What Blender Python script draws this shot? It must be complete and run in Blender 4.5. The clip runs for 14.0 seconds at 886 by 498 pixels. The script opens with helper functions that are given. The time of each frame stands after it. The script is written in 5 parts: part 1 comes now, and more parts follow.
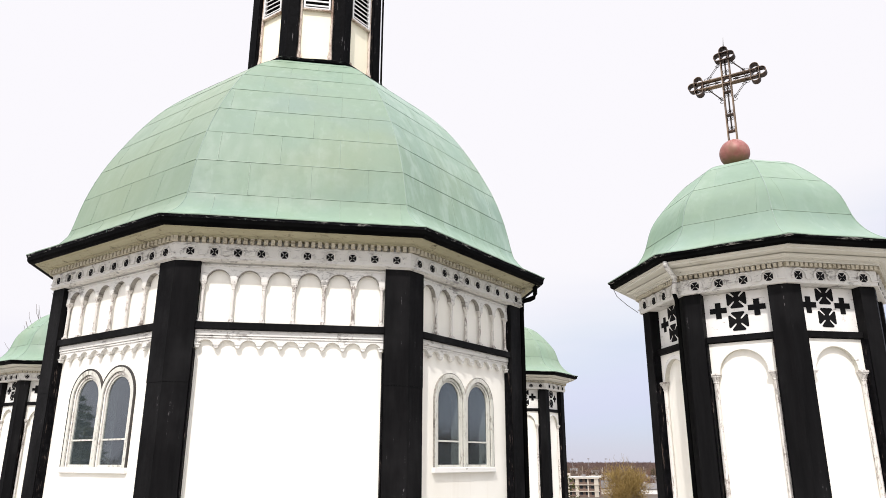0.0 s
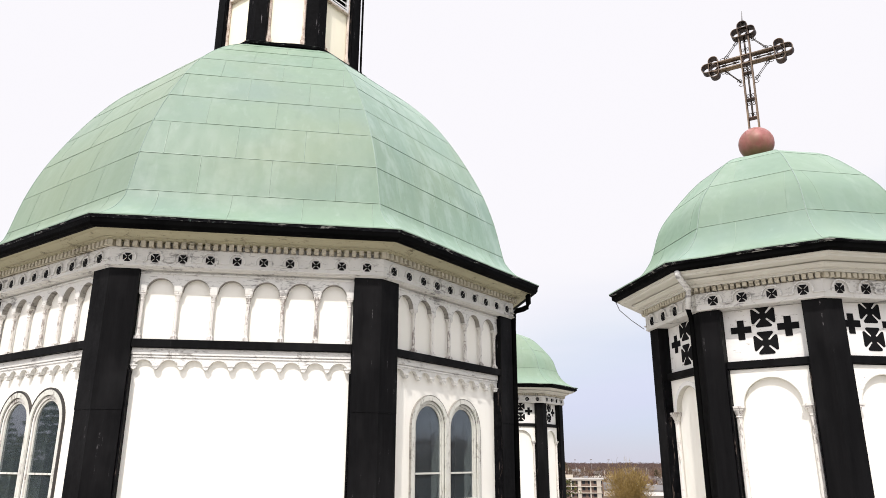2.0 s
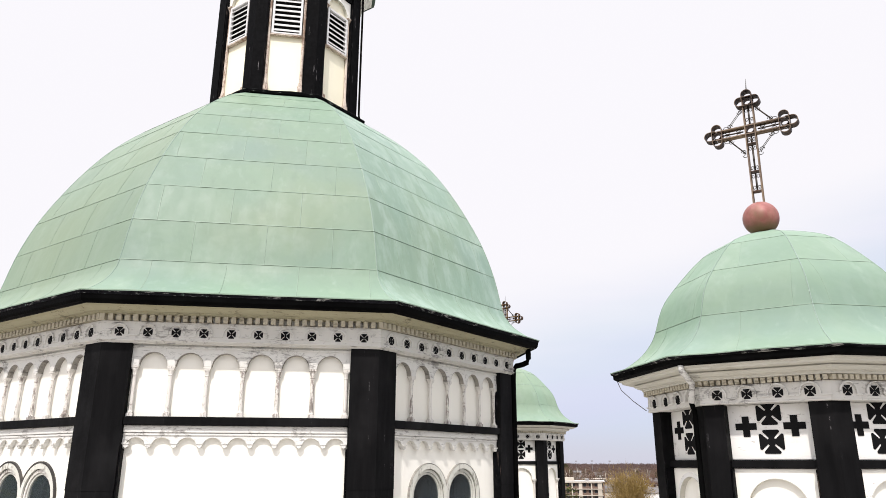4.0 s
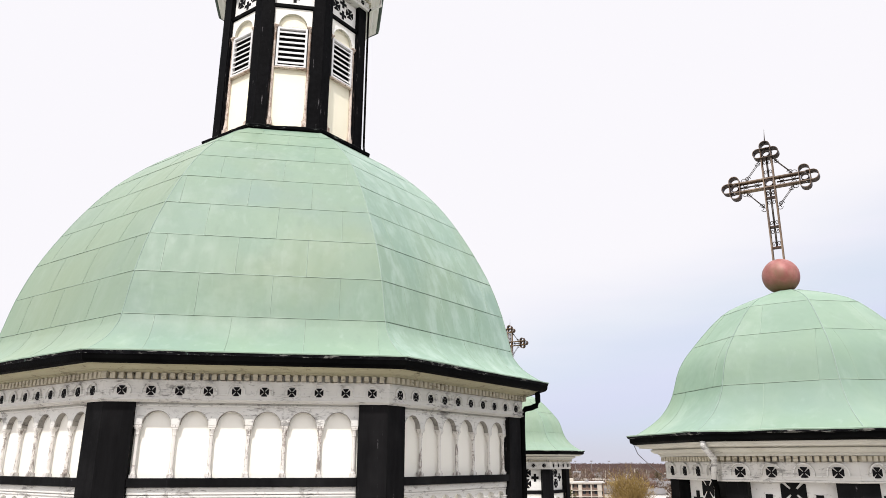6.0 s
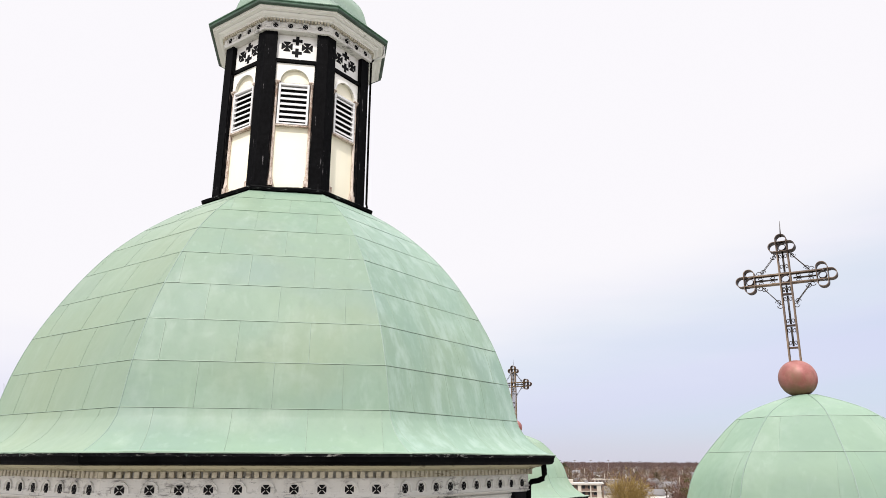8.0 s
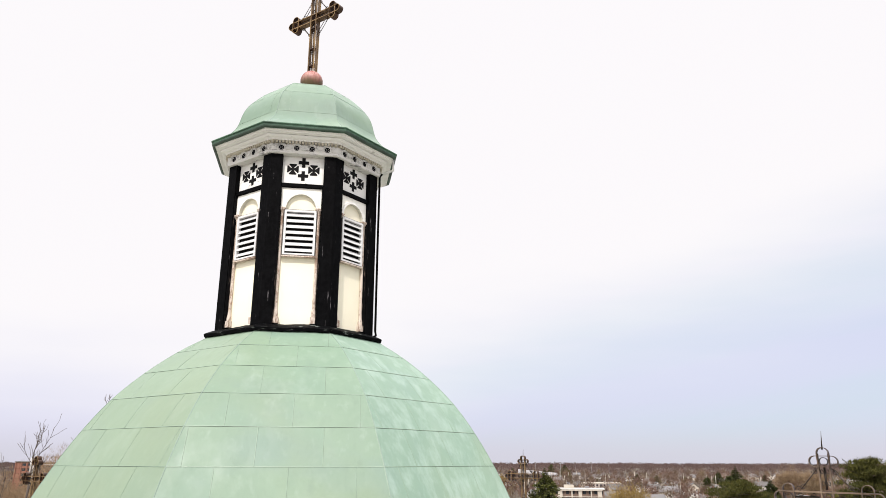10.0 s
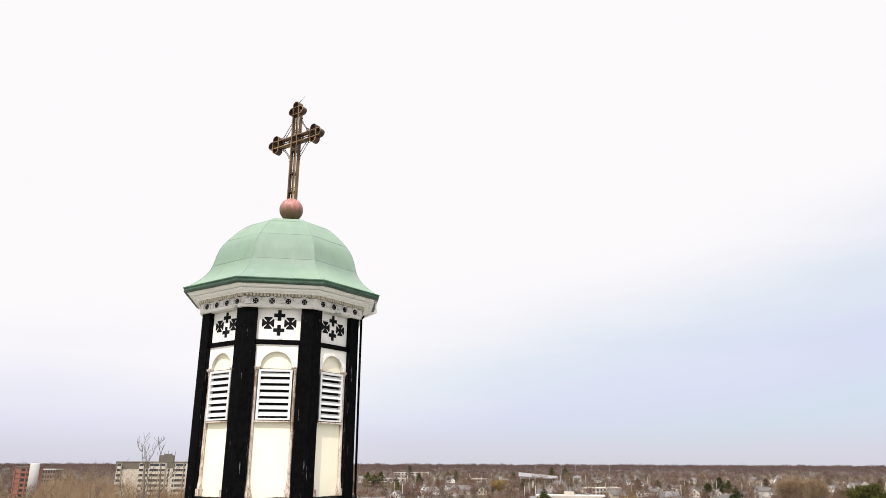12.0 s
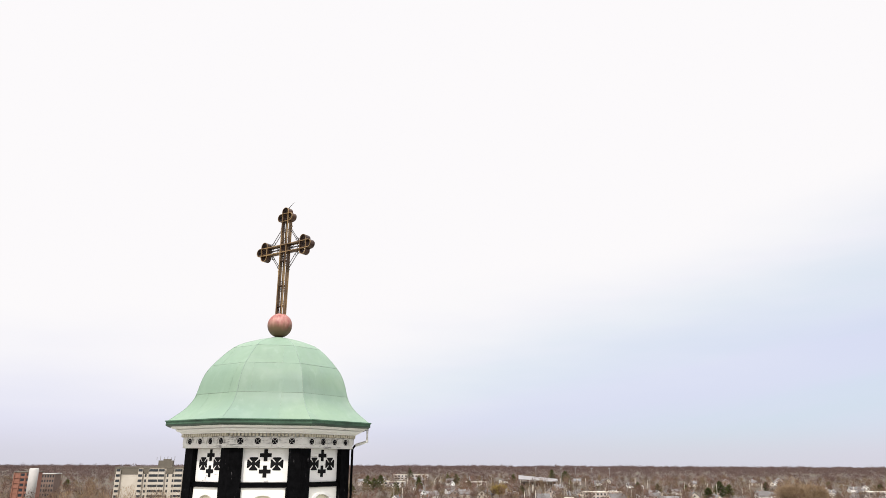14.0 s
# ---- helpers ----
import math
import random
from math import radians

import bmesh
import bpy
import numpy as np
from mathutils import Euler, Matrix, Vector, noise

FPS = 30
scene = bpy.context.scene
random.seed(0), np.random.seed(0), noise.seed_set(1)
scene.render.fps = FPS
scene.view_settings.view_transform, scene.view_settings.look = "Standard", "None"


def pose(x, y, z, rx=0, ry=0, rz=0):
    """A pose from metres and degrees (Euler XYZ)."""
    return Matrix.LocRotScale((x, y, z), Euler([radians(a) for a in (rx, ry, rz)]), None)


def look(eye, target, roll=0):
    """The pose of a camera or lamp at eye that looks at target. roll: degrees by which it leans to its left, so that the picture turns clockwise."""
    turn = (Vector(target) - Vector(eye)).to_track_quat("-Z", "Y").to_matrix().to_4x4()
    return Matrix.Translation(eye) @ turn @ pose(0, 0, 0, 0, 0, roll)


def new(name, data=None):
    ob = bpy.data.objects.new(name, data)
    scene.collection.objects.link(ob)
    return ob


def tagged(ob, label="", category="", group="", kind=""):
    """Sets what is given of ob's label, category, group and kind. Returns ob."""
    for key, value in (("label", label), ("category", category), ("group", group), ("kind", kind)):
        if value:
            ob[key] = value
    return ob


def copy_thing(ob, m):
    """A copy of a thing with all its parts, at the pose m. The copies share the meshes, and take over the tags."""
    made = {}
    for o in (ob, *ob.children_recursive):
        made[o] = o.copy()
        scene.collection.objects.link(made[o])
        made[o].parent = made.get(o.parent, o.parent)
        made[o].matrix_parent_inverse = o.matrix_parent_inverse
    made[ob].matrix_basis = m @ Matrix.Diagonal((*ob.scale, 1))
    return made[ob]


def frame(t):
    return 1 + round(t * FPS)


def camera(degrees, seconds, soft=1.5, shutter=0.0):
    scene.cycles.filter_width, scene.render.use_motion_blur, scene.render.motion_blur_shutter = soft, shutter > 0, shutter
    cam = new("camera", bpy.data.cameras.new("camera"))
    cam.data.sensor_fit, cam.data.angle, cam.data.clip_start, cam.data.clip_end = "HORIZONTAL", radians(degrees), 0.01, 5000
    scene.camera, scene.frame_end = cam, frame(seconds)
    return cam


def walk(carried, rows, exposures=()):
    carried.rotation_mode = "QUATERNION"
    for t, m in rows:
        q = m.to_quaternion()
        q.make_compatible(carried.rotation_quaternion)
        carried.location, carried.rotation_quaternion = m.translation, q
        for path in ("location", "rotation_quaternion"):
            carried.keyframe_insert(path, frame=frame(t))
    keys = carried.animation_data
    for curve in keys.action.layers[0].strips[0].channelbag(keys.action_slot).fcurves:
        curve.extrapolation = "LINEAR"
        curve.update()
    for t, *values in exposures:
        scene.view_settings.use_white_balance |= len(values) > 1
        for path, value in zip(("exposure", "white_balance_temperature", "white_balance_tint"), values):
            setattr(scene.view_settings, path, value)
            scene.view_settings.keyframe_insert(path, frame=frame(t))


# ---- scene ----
SKY_STRENGTH, SUN_POWER = 0.09, 2.75
VEIL_BLUE, VEIL_GREY = (0.512, 0.590, 0.688, 1.0), (0.568, 0.578, 0.728, 1.0)
HAZE = (0.570, 0.566, 0.640, 1.0)
CLOUD = (0.729, 0.725, 0.738, 1.0)
EXPOSURES = [(0.0, 0.39, 6440.0, 13.2), (7.2, 0.38, 6440.0, 13.0), (9.5, 0.40, 6560.0, 12.5), (14.0, 0.40, 6580.0, 11.0)]
cam = camera(63.98, 14.0, 0.6)
# seconds, eye x, y, z in metres, pitch, lean, turn in degrees
ROWS = [
    (0.0, 3.113, -15.540, 18.000, 16.649, -0.044, -0.182),
    (0.5, 3.149, -14.970, 17.996, 16.714, -0.072, -0.110),
    (1.0, 3.360, -14.326, 18.051, 16.735, -0.110, -0.018),
    (1.5, 3.487, -14.154, 18.267, 16.670, -0.046, 0.001),
    (2.0, 3.485, -14.122, 18.501, 16.681, -0.079, 0.014),
    (2.5, 3.523, -14.171, 18.805, 16.680, -0.068, 0.051),
    (3.0, 3.483, -14.175, 19.035, 16.710, -0.077, 0.072),
    (3.5, 3.540, -14.227, 19.272, 16.722, -0.091, 0.095),
    (6.0, 3.366, -14.205, 20.289, 16.697, -0.047, 0.028),
    (6.5, 3.461, -14.164, 20.471, 16.698, -0.088, 0.048),
    (7.0, 3.379, -14.179, 20.741, 16.678, -0.051, -0.037),
    (7.2, 3.356, -14.200, 20.860, 16.622, -0.072, -0.042),
    (9.5, 3.081, -14.496, 23.525, 16.551, -0.110, -0.006),
    (10.0, 3.032, -14.515, 24.220, 16.594, -0.119, -0.011),
    (10.5, 3.049, -14.541, 24.956, 16.613, -0.143, -0.009),
    (11.0, 3.116, -14.524, 25.734, 16.618, -0.163, -0.005),
    (11.5, 3.218, -14.541, 26.453, 16.628, -0.151, 0.034),
    (12.0, 3.346, -14.635, 27.282, 16.650, -0.156, 0.036),
    (12.5, 3.353, -14.682, 28.132, 16.674, -0.147, 0.030),
    (13.0, 3.375, -14.753, 28.826, 16.712, -0.100, 0.014),
    (13.5, 3.368, -14.720, 29.431, 16.697, -0.139, 0.023),
    (14.0, 3.439, -14.712, 29.808, 16.714, -0.167, 0.033),
]
walk(cam, [(t, pose(x, y, z, 90 + pitch, lean, turn)) for t, x, y, z, pitch, lean, turn in ROWS], EXPOSURES)

# ---- light ----
SUN_AZIMUTH, SUN_HEIGHT = -101.0, 50.5
world = bpy.data.worlds.new("sky")
scene.world = world
world.use_nodes = True
wt = world.node_tree
wt.nodes.clear()


def wmath(op, a, b):
    n = wt.nodes.new("ShaderNodeMath")
    n.operation = op
    for i, v in enumerate((a, b)):
        if isinstance(v, (int, float)):
            n.inputs[i].default_value = v
        else:
            wt.links.new(v, n.inputs[i])
    return n.outputs[0]


def wramp(value, lo, hi, a, b):
    n = wt.nodes.new("ShaderNodeMapRange")
    n.interpolation_type = "SMOOTHSTEP"
    for i, v in enumerate((lo, hi, a, b)):
        n.inputs[i + 1].default_value = v
    wt.links.new(value, n.inputs[0])
    return n.outputs[0]


sky = wt.nodes.new("ShaderNodeTexSky")
sky.sky_type = "NISHITA"
sky.sun_disc = False
sky.sun_elevation = radians(SUN_HEIGHT)
sky.sun_rotation = radians(90.0 - SUN_AZIMUTH)
sky.dust_density = 2.0
coord = wt.nodes.new("ShaderNodeTexCoord")
axes = wt.nodes.new("ShaderNodeSeparateXYZ")
wt.links.new(coord.outputs["Generated"], axes.inputs[0])
cloud_noise = wt.nodes.new("ShaderNodeTexNoise")
cloud_noise.inputs["Scale"].default_value = 3.0
cloud_noise.inputs["Detail"].default_value = 4.0
stretch = wt.nodes.new("ShaderNodeMapping")
stretch.inputs["Scale"].default_value = (0.6, 0.6, 3.0)
wt.links.new(coord.outputs["Generated"], stretch.inputs[0])
wt.links.new(stretch.outputs[0], cloud_noise.inputs["Vector"])
# a bright sheet of high cloud that thins towards the horizon, more so to the east
# past the view's eastern edge the thinning is capped, for more fill
rise = wmath("SUBTRACT", axes.outputs[2], wmath("MULTIPLY", wmath("MINIMUM", wmath("MAXIMUM", axes.outputs[0], -0.18), 0.55), 0.225))
rise = wmath("ADD", rise, wmath("MULTIPLY", wmath("SUBTRACT", cloud_noise.outputs[0], 0.5), 0.16))
cover = wt.nodes.new("ShaderNodeMapRange")
cover.interpolation_type = "SMOOTHSTEP"
cover.inputs["From Min"].default_value = 0.012
cover.inputs["From Max"].default_value = 0.238
cover.inputs["To Min"].default_value = 0.0
wt.links.new(rise, cover.inputs[0])
dim = wt.nodes.new("ShaderNodeVectorMath")
dim.operation = "SCALE"
dim.inputs["Scale"].default_value = SKY_STRENGTH
wt.links.new(sky.outputs[0], dim.inputs[0])
veil = wt.nodes.new("ShaderNodeMix")
veil.data_type = "RGBA"
veil.inputs[0].default_value = 0.85
wt.links.new(dim.outputs[0], veil.inputs[6])
tilt = wmath("SUBTRACT", axes.outputs[2], wmath("MULTIPLY", axes.outputs[0], 0.19))
slant = wt.nodes.new("ShaderNodeCombineXYZ")
wt.links.new(wmath("MULTIPLY", axes.outputs[0], 0.55), slant.inputs[0])
wt.links.new(wmath("MULTIPLY", axes.outputs[1], 0.55), slant.inputs[1])
wt.links.new(wmath("MULTIPLY", tilt, 6.5), slant.inputs[2])
streaks = wt.nodes.new("ShaderNodeTexNoise")
streaks.inputs["Scale"].default_value, streaks.inputs["Detail"].default_value = 1.7, 3.0
wt.links.new(slant.outputs[0], streaks.inputs["Vector"])
thin = wt.nodes.new("ShaderNodeMix")
thin.data_type = "RGBA"
west = wramp(axes.outputs[0], -0.02, -0.36, 0.0, 0.9)
wt.links.new(wmath("MINIMUM", wmath("ADD", wramp(streaks.outputs[0], 0.36, 0.66, 0.0, 0.75), west), 1.0), thin.inputs[0])
thin.inputs[6].default_value, thin.inputs[7].default_value = VEIL_BLUE, VEIL_GREY
haze = wt.nodes.new("ShaderNodeMix")
haze.data_type = "RGBA"
wt.links.new(wramp(axes.outputs[2], 0.0, 0.055, 0.85, 0.0), haze.inputs[0])
wt.links.new(thin.outputs[2], haze.inputs[6])
haze.inputs[7].default_value = HAZE
wt.links.new(haze.outputs[2], veil.inputs[7])
sheet = wt.nodes.new("ShaderNodeMix")
sheet.data_type = "RGBA"
wt.links.new(cover.outputs[0], sheet.inputs[0])
wt.links.new(veil.outputs[2], sheet.inputs[6])
# the cloud sheet grows brighter overhead and towards the sun, raised out of view as added fill light
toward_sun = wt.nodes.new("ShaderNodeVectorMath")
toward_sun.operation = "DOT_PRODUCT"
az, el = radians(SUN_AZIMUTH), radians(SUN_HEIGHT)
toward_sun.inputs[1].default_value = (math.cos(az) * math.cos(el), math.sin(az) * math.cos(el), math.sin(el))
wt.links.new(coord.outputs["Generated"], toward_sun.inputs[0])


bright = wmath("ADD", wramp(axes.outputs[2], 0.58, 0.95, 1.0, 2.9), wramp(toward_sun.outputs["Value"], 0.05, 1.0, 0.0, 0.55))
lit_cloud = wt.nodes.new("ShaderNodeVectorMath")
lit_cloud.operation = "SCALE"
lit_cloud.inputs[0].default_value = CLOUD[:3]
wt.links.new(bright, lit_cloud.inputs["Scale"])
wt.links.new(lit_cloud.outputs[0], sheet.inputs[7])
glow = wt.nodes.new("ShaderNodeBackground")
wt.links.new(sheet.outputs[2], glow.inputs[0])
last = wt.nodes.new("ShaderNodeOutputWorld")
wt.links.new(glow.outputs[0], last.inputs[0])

sun = new("sun", bpy.data.lights.new("sun", "SUN"))
sun.data.energy, sun.data.angle, sun.data.color = SUN_POWER, radians(1.0), (1.0, 0.96, 0.90)
az, el = radians(SUN_AZIMUTH), radians(SUN_HEIGHT)
toward = Vector((math.cos(az) * math.cos(el), math.sin(az) * math.cos(el), math.sin(el)))
sun.matrix_world = look(toward * 60, (0, 0, 0))

# ---- materials ----


def material(name, build):
    m = bpy.data.materials.new(name)
    m.use_nodes = True
    t = m.node_tree
    shader = t.nodes["Principled BSDF"]
    build(t, shader)
    return m


def mapped(t, scale=(1, 1, 1), space="Object"):
    c = t.nodes.new("ShaderNodeTexCoord")
    m = t.nodes.new("ShaderNodeMapping")
    m.inputs["Scale"].default_value = scale
    t.links.new(c.outputs[space], m.inputs[0])
    return m.outputs[0]


def worldly(t, scale=(1, 1, 1)):
    g = t.nodes.new("ShaderNodeNewGeometry")
    m = t.nodes.new("ShaderNodeMapping")
    m.inputs["Scale"].default_value = scale
    t.links.new(g.outputs["Position"], m.inputs[0])
    return m.outputs[0]


def noise_of(t, vector, scale, detail=4.0, rough=0.55):
    n = t.nodes.new("ShaderNodeTexNoise")
    n.inputs["Scale"].default_value, n.inputs["Detail"].default_value, n.inputs["Roughness"].default_value = scale, detail, rough
    t.links.new(vector, n.inputs["Vector"])
    return n.outputs[0]


def ramp(t, value, lo, hi, a=0.0, b=1.0):
    n = t.nodes.new("ShaderNodeMapRange")
    n.inputs[1].default_value, n.inputs[2].default_value, n.inputs[3].default_value, n.inputs[4].default_value = lo, hi, a, b
    t.links.new(value, n.inputs[0])
    return n.outputs[0]


def blend(t, fac, a, b, mode="MIX"):
    n = t.nodes.new("ShaderNodeMix")
    n.data_type, n.blend_type = "RGBA", mode
    if isinstance(fac, (int, float)):
        n.inputs[0].default_value = fac
    else:
        t.links.new(fac, n.inputs[0])
    for i, v in ((6, a), (7, b)):
        if isinstance(v, tuple):
            n.inputs[i].default_value = (*v, 1.0)
        else:
            t.links.new(v, n.inputs[i])
    return n.outputs[2]


def bumped(t, shader, height, strength, distance):
    b = t.nodes.new("ShaderNodeBump")
    b.inputs["Strength"].default_value, b.inputs["Distance"].default_value = strength, distance
    t.links.new(height, b.inputs["Height"])
    t.links.new(b.outputs[0], shader.inputs["Normal"])


def object_random(t):
    return t.nodes.new("ShaderNodeObjectInfo").outputs["Random"]


def island_random(t):
    return t.nodes.new("ShaderNodeNewGeometry").outputs["Random Per Island"]


def copper_build(chalk=0.0, dull=0.0):
    """Patinated copper; chalk: bluish-white bloom that has run down it, plus an even lift against shade; dull:
    yellowish-grey tint, darkened against strong light.
    """
    def build(t, s):
        streak = noise_of(t, worldly(t, (2.2, 2.2, 0.35)), 1.6, 5.0)
        broad = noise_of(t, worldly(t), 0.55, 3.0)
        fine = noise_of(t, worldly(t), 9.0, 6.0, 0.7)
        c = blend(t, ramp(t, broad, 0.25, 0.75), (0.177, 0.268, 0.198), (0.214, 0.310, 0.219))
        c = blend(t, ramp(t, streak, 0.55, 0.78, 0.0, 0.35), c, (0.293, 0.378, 0.296))
        c = blend(t, ramp(t, streak, 0.45, 0.22, 0.0, 0.30), c, (0.156, 0.224, 0.186))
        c = blend(t, ramp(t, fine, 0.60, 0.78, 0.0, 0.25), c, (0.152, 0.205, 0.162))
        # sheets of their own tone: bluish, dull or yellowish green
        c = blend(t, ramp(t, object_random(t), 0.45, 1.0, 0.0, 0.12), c, (0.156, 0.252, 0.205))
        c = blend(t, ramp(t, object_random(t), 0.40, 0.0, 0.0, 0.15), c, (0.248, 0.323, 0.217))
        # olive and bluish clouds several sheets wide
        c = blend(t, ramp(t, noise_of(t, worldly(t), 0.42, 3.0, 0.5), 0.52, 0.70, 0.0, 0.35), c, (0.240, 0.284, 0.160))
        c = blend(t, ramp(t, noise_of(t, worldly(t, (1.0, 1.0, 1.6)), 0.50, 4.0, 0.55), 0.52, 0.68, 0.0, 0.34), c, (0.181, 0.258, 0.241))
        # soft chalky bloom and thin pale runs
        smear = noise_of(t, worldly(t, (1.0, 1.0, 0.7)), 1.5, 5.0, 0.6)
        c = blend(t, ramp(t, smear, 0.53, 0.76, 0.0, 0.28), c, (0.389, 0.460, 0.400))
        drip = noise_of(t, worldly(t, (3.4, 3.4, 0.30)), 1.7, 6.0, 0.60)
        c = blend(t, ramp(t, drip, 0.58, 0.76, 0.0, 0.24), c, (0.377, 0.467, 0.400))
        c = blend(t, ramp(t, drip, 0.42, 0.28, 0.0, 0.35), c, (0.164, 0.237, 0.174))
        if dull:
            # yellowish patina, also darkened to bring down the light on sunward faces
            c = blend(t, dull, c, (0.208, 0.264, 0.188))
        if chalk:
            # even paler tint offsets the shade on these faces; the runs are bloom
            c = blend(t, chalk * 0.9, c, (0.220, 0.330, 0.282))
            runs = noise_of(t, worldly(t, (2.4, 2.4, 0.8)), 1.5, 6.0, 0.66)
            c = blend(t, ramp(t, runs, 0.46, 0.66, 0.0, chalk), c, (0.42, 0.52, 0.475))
        t.links.new(c, s.inputs["Base Color"])
        t.links.new(ramp(t, streak, 0.3, 0.7, 0.46, 0.62), s.inputs["Roughness"])
        s.inputs["Specular IOR Level"].default_value = 0.40
        s.inputs["Diffuse Roughness"].default_value = 0.7
        dents = noise_of(t, worldly(t), 1.9, 3.0)
        bumped(t, s, dents, 0.55, 0.03)
    return build


def flat_build(colour, rough, spot=None, amount=0.3, scale=6.0, metal=0.0, bump=0.15, gloss=0.4):
    def build(t, s):
        v = worldly(t)
        big, small = noise_of(t, v, scale * 0.25, 3.0), noise_of(t, v, scale * 3.0, 6.0, 0.65)
        other = spot or tuple(x * 0.7 for x in colour)
        c = blend(t, ramp(t, big, 0.35, 0.7, 0.0, amount), colour, other)
        c = blend(t, ramp(t, small, 0.55, 0.75, 0.0, amount), c, other)
        t.links.new(c, s.inputs["Base Color"])
        t.links.new(ramp(t, small, 0.3, 0.7, max(rough - 0.1, 0.05), min(rough + 0.1, 1.0)), s.inputs["Roughness"])
        s.inputs["Metallic"].default_value = metal
        s.inputs["Specular IOR Level"].default_value = gloss
        bumped(t, s, small, bump, 0.01)
    return build


def stucco_build(t, s, warm=(1.0, 1.0, 1.0)):
    v = worldly(t)
    big, streak, fine = noise_of(t, v, 0.9, 4.0), noise_of(t, worldly(t, (5, 5, 0.5)), 1.2, 4.0), noise_of(t, v, 55.0, 3.0)
    c = blend(t, ramp(t, big, 0.35, 0.7), tuple(a * b for a, b in zip((0.84, 0.822, 0.755), warm)), tuple(a * b for a, b in zip((0.81, 0.785, 0.705), warm)))
    c = blend(t, ramp(t, streak, 0.55, 0.8, 0.0, 0.35), c, (0.72, 0.675, 0.59))
    t.links.new(c, s.inputs["Base Color"])
    s.inputs["Roughness"].default_value = 0.85
    bumped(t, s, fine, 0.25, 0.004)


def peeling_build(clean, bare, low, high, grain=(2.2, 2.2, 11.0)):
    def build(t, s):
        v = worldly(t)
        # flakes gather in patches, drawn out along the grain
        patch = ramp(t, noise_of(t, v, 1.3, 4.0, 0.6), 0.30, 0.70, -0.09, 0.09)
        chips = wmix(t, "ADD", noise_of(t, v, 15.0, 8.0, 0.72), patch)
        long_chips = wmix(t, "ADD", noise_of(t, worldly(t, grain), 2.2, 7.0, 0.72), patch)
        c = blend(t, ramp(t, noise_of(t, v, 1.1, 3.0), 0.35, 0.7, 0.0, 0.5), clean, tuple(x * 0.86 for x in clean))
        c = blend(t, ramp(t, noise_of(t, v, 3.5, 5.0, 0.65), 0.55, 0.75, 0.0, 0.4), c, tuple(x * k for x, k in zip(clean, (0.74, 0.71, 0.64))))
        c = blend(t, ramp(t, chips, low + 0.03, high), c, tuple(x * 1.15 for x in bare))
        c = blend(t, ramp(t, long_chips, low + 0.02, high - 0.04, 0.0, 0.9), c, tuple(x * 0.8 for x in bare))
        t.links.new(c, s.inputs["Base Color"])
        s.inputs["Roughness"].default_value = 0.75
        s.inputs["Specular IOR Level"].default_value = 0.25
        bumped(t, s, long_chips, 0.5, 0.006)
    return build


def cladding_build(t, s):
    run, fine = noise_of(t, worldly(t, (9, 9, 0.8)), 1.5, 5.0, 0.7), noise_of(t, worldly(t), 14.0, 5.0, 0.7)
    broad = noise_of(t, worldly(t, (1.0, 1.0, 0.5)), 1.3, 4.0, 0.6)
    c = blend(t, ramp(t, run, 0.3, 0.7), (0.0040, 0.0040, 0.0043), (0.0078, 0.0077, 0.0081))
    c = blend(t, ramp(t, broad, 0.48, 0.72, 0.0, 0.8), c, (0.0155, 0.0153, 0.0158))
    scuff = wmix(t, "MULTIPLY", ramp(t, run, 0.62, 0.70), ramp(t, fine, 0.52, 0.62))
    scuff = wmix(t, "MULTIPLY", scuff, ramp(t, broad, 0.46, 0.58))
    c = blend(t, scuff, c, (0.16, 0.15, 0.155))
    t.links.new(c, s.inputs["Base Color"])
    t.links.new(ramp(t, fine, 0.3, 0.7, 0.45, 0.65), s.inputs["Roughness"])
    s.inputs["Specular IOR Level"].default_value = 0.025
    bumped(t, s, noise_of(t, worldly(t, (3, 3, 1)), 1.5, 2.0), 0.3, 0.01)


def worn_black_build(low, high, bare, second, grain=(2.0, 2.0, 9.0), tone=1.0):
    """Black paint rubbed and flaked through in long scrapes."""
    def build(t, s):
        long_chips = noise_of(t, worldly(t, grain), 2.6, 7.0, 0.7)
        spots = noise_of(t, worldly(t), 11.0, 6.0, 0.7)
        c = blend(t, ramp(t, spots, 0.40, 0.65), tuple(tone * x for x in (0.0035, 0.0035, 0.0045)), tuple(tone * x for x in (0.013, 0.013, 0.015)))
        c = blend(t, ramp(t, long_chips, low, high), c, bare)
        c = blend(t, ramp(t, spots, low + 0.06, high + 0.04, 0.0, 0.8), c, second)
        t.links.new(c, s.inputs["Base Color"])
        s.inputs["Roughness"].default_value = 0.6
        s.inputs["Specular IOR Level"].default_value = 0.03
        bumped(t, s, long_chips, 0.5, 0.01)
    return build


def wmix(t, op, a, b):
    n = t.nodes.new("ShaderNodeMath")
    n.operation = op
    for i, v in enumerate((a, b)):
        if isinstance(v, (int, float)):
            n.inputs[i].default_value = v
        else:
            t.links.new(v, n.inputs[i])
    return n.outputs[0]


def glass_build(t, s):
    s.inputs["Base Color"].default_value = (0.15, 0.185, 0.20, 1)
    s.inputs["Roughness"].default_value = 0.025
    s.inputs["IOR"].default_value = 1.85
    s.inputs["Transmission Weight"].default_value = 0.84
    bumped(t, s, noise_of(t, worldly(t), 1.3, 1.0), 0.05, 0.02)


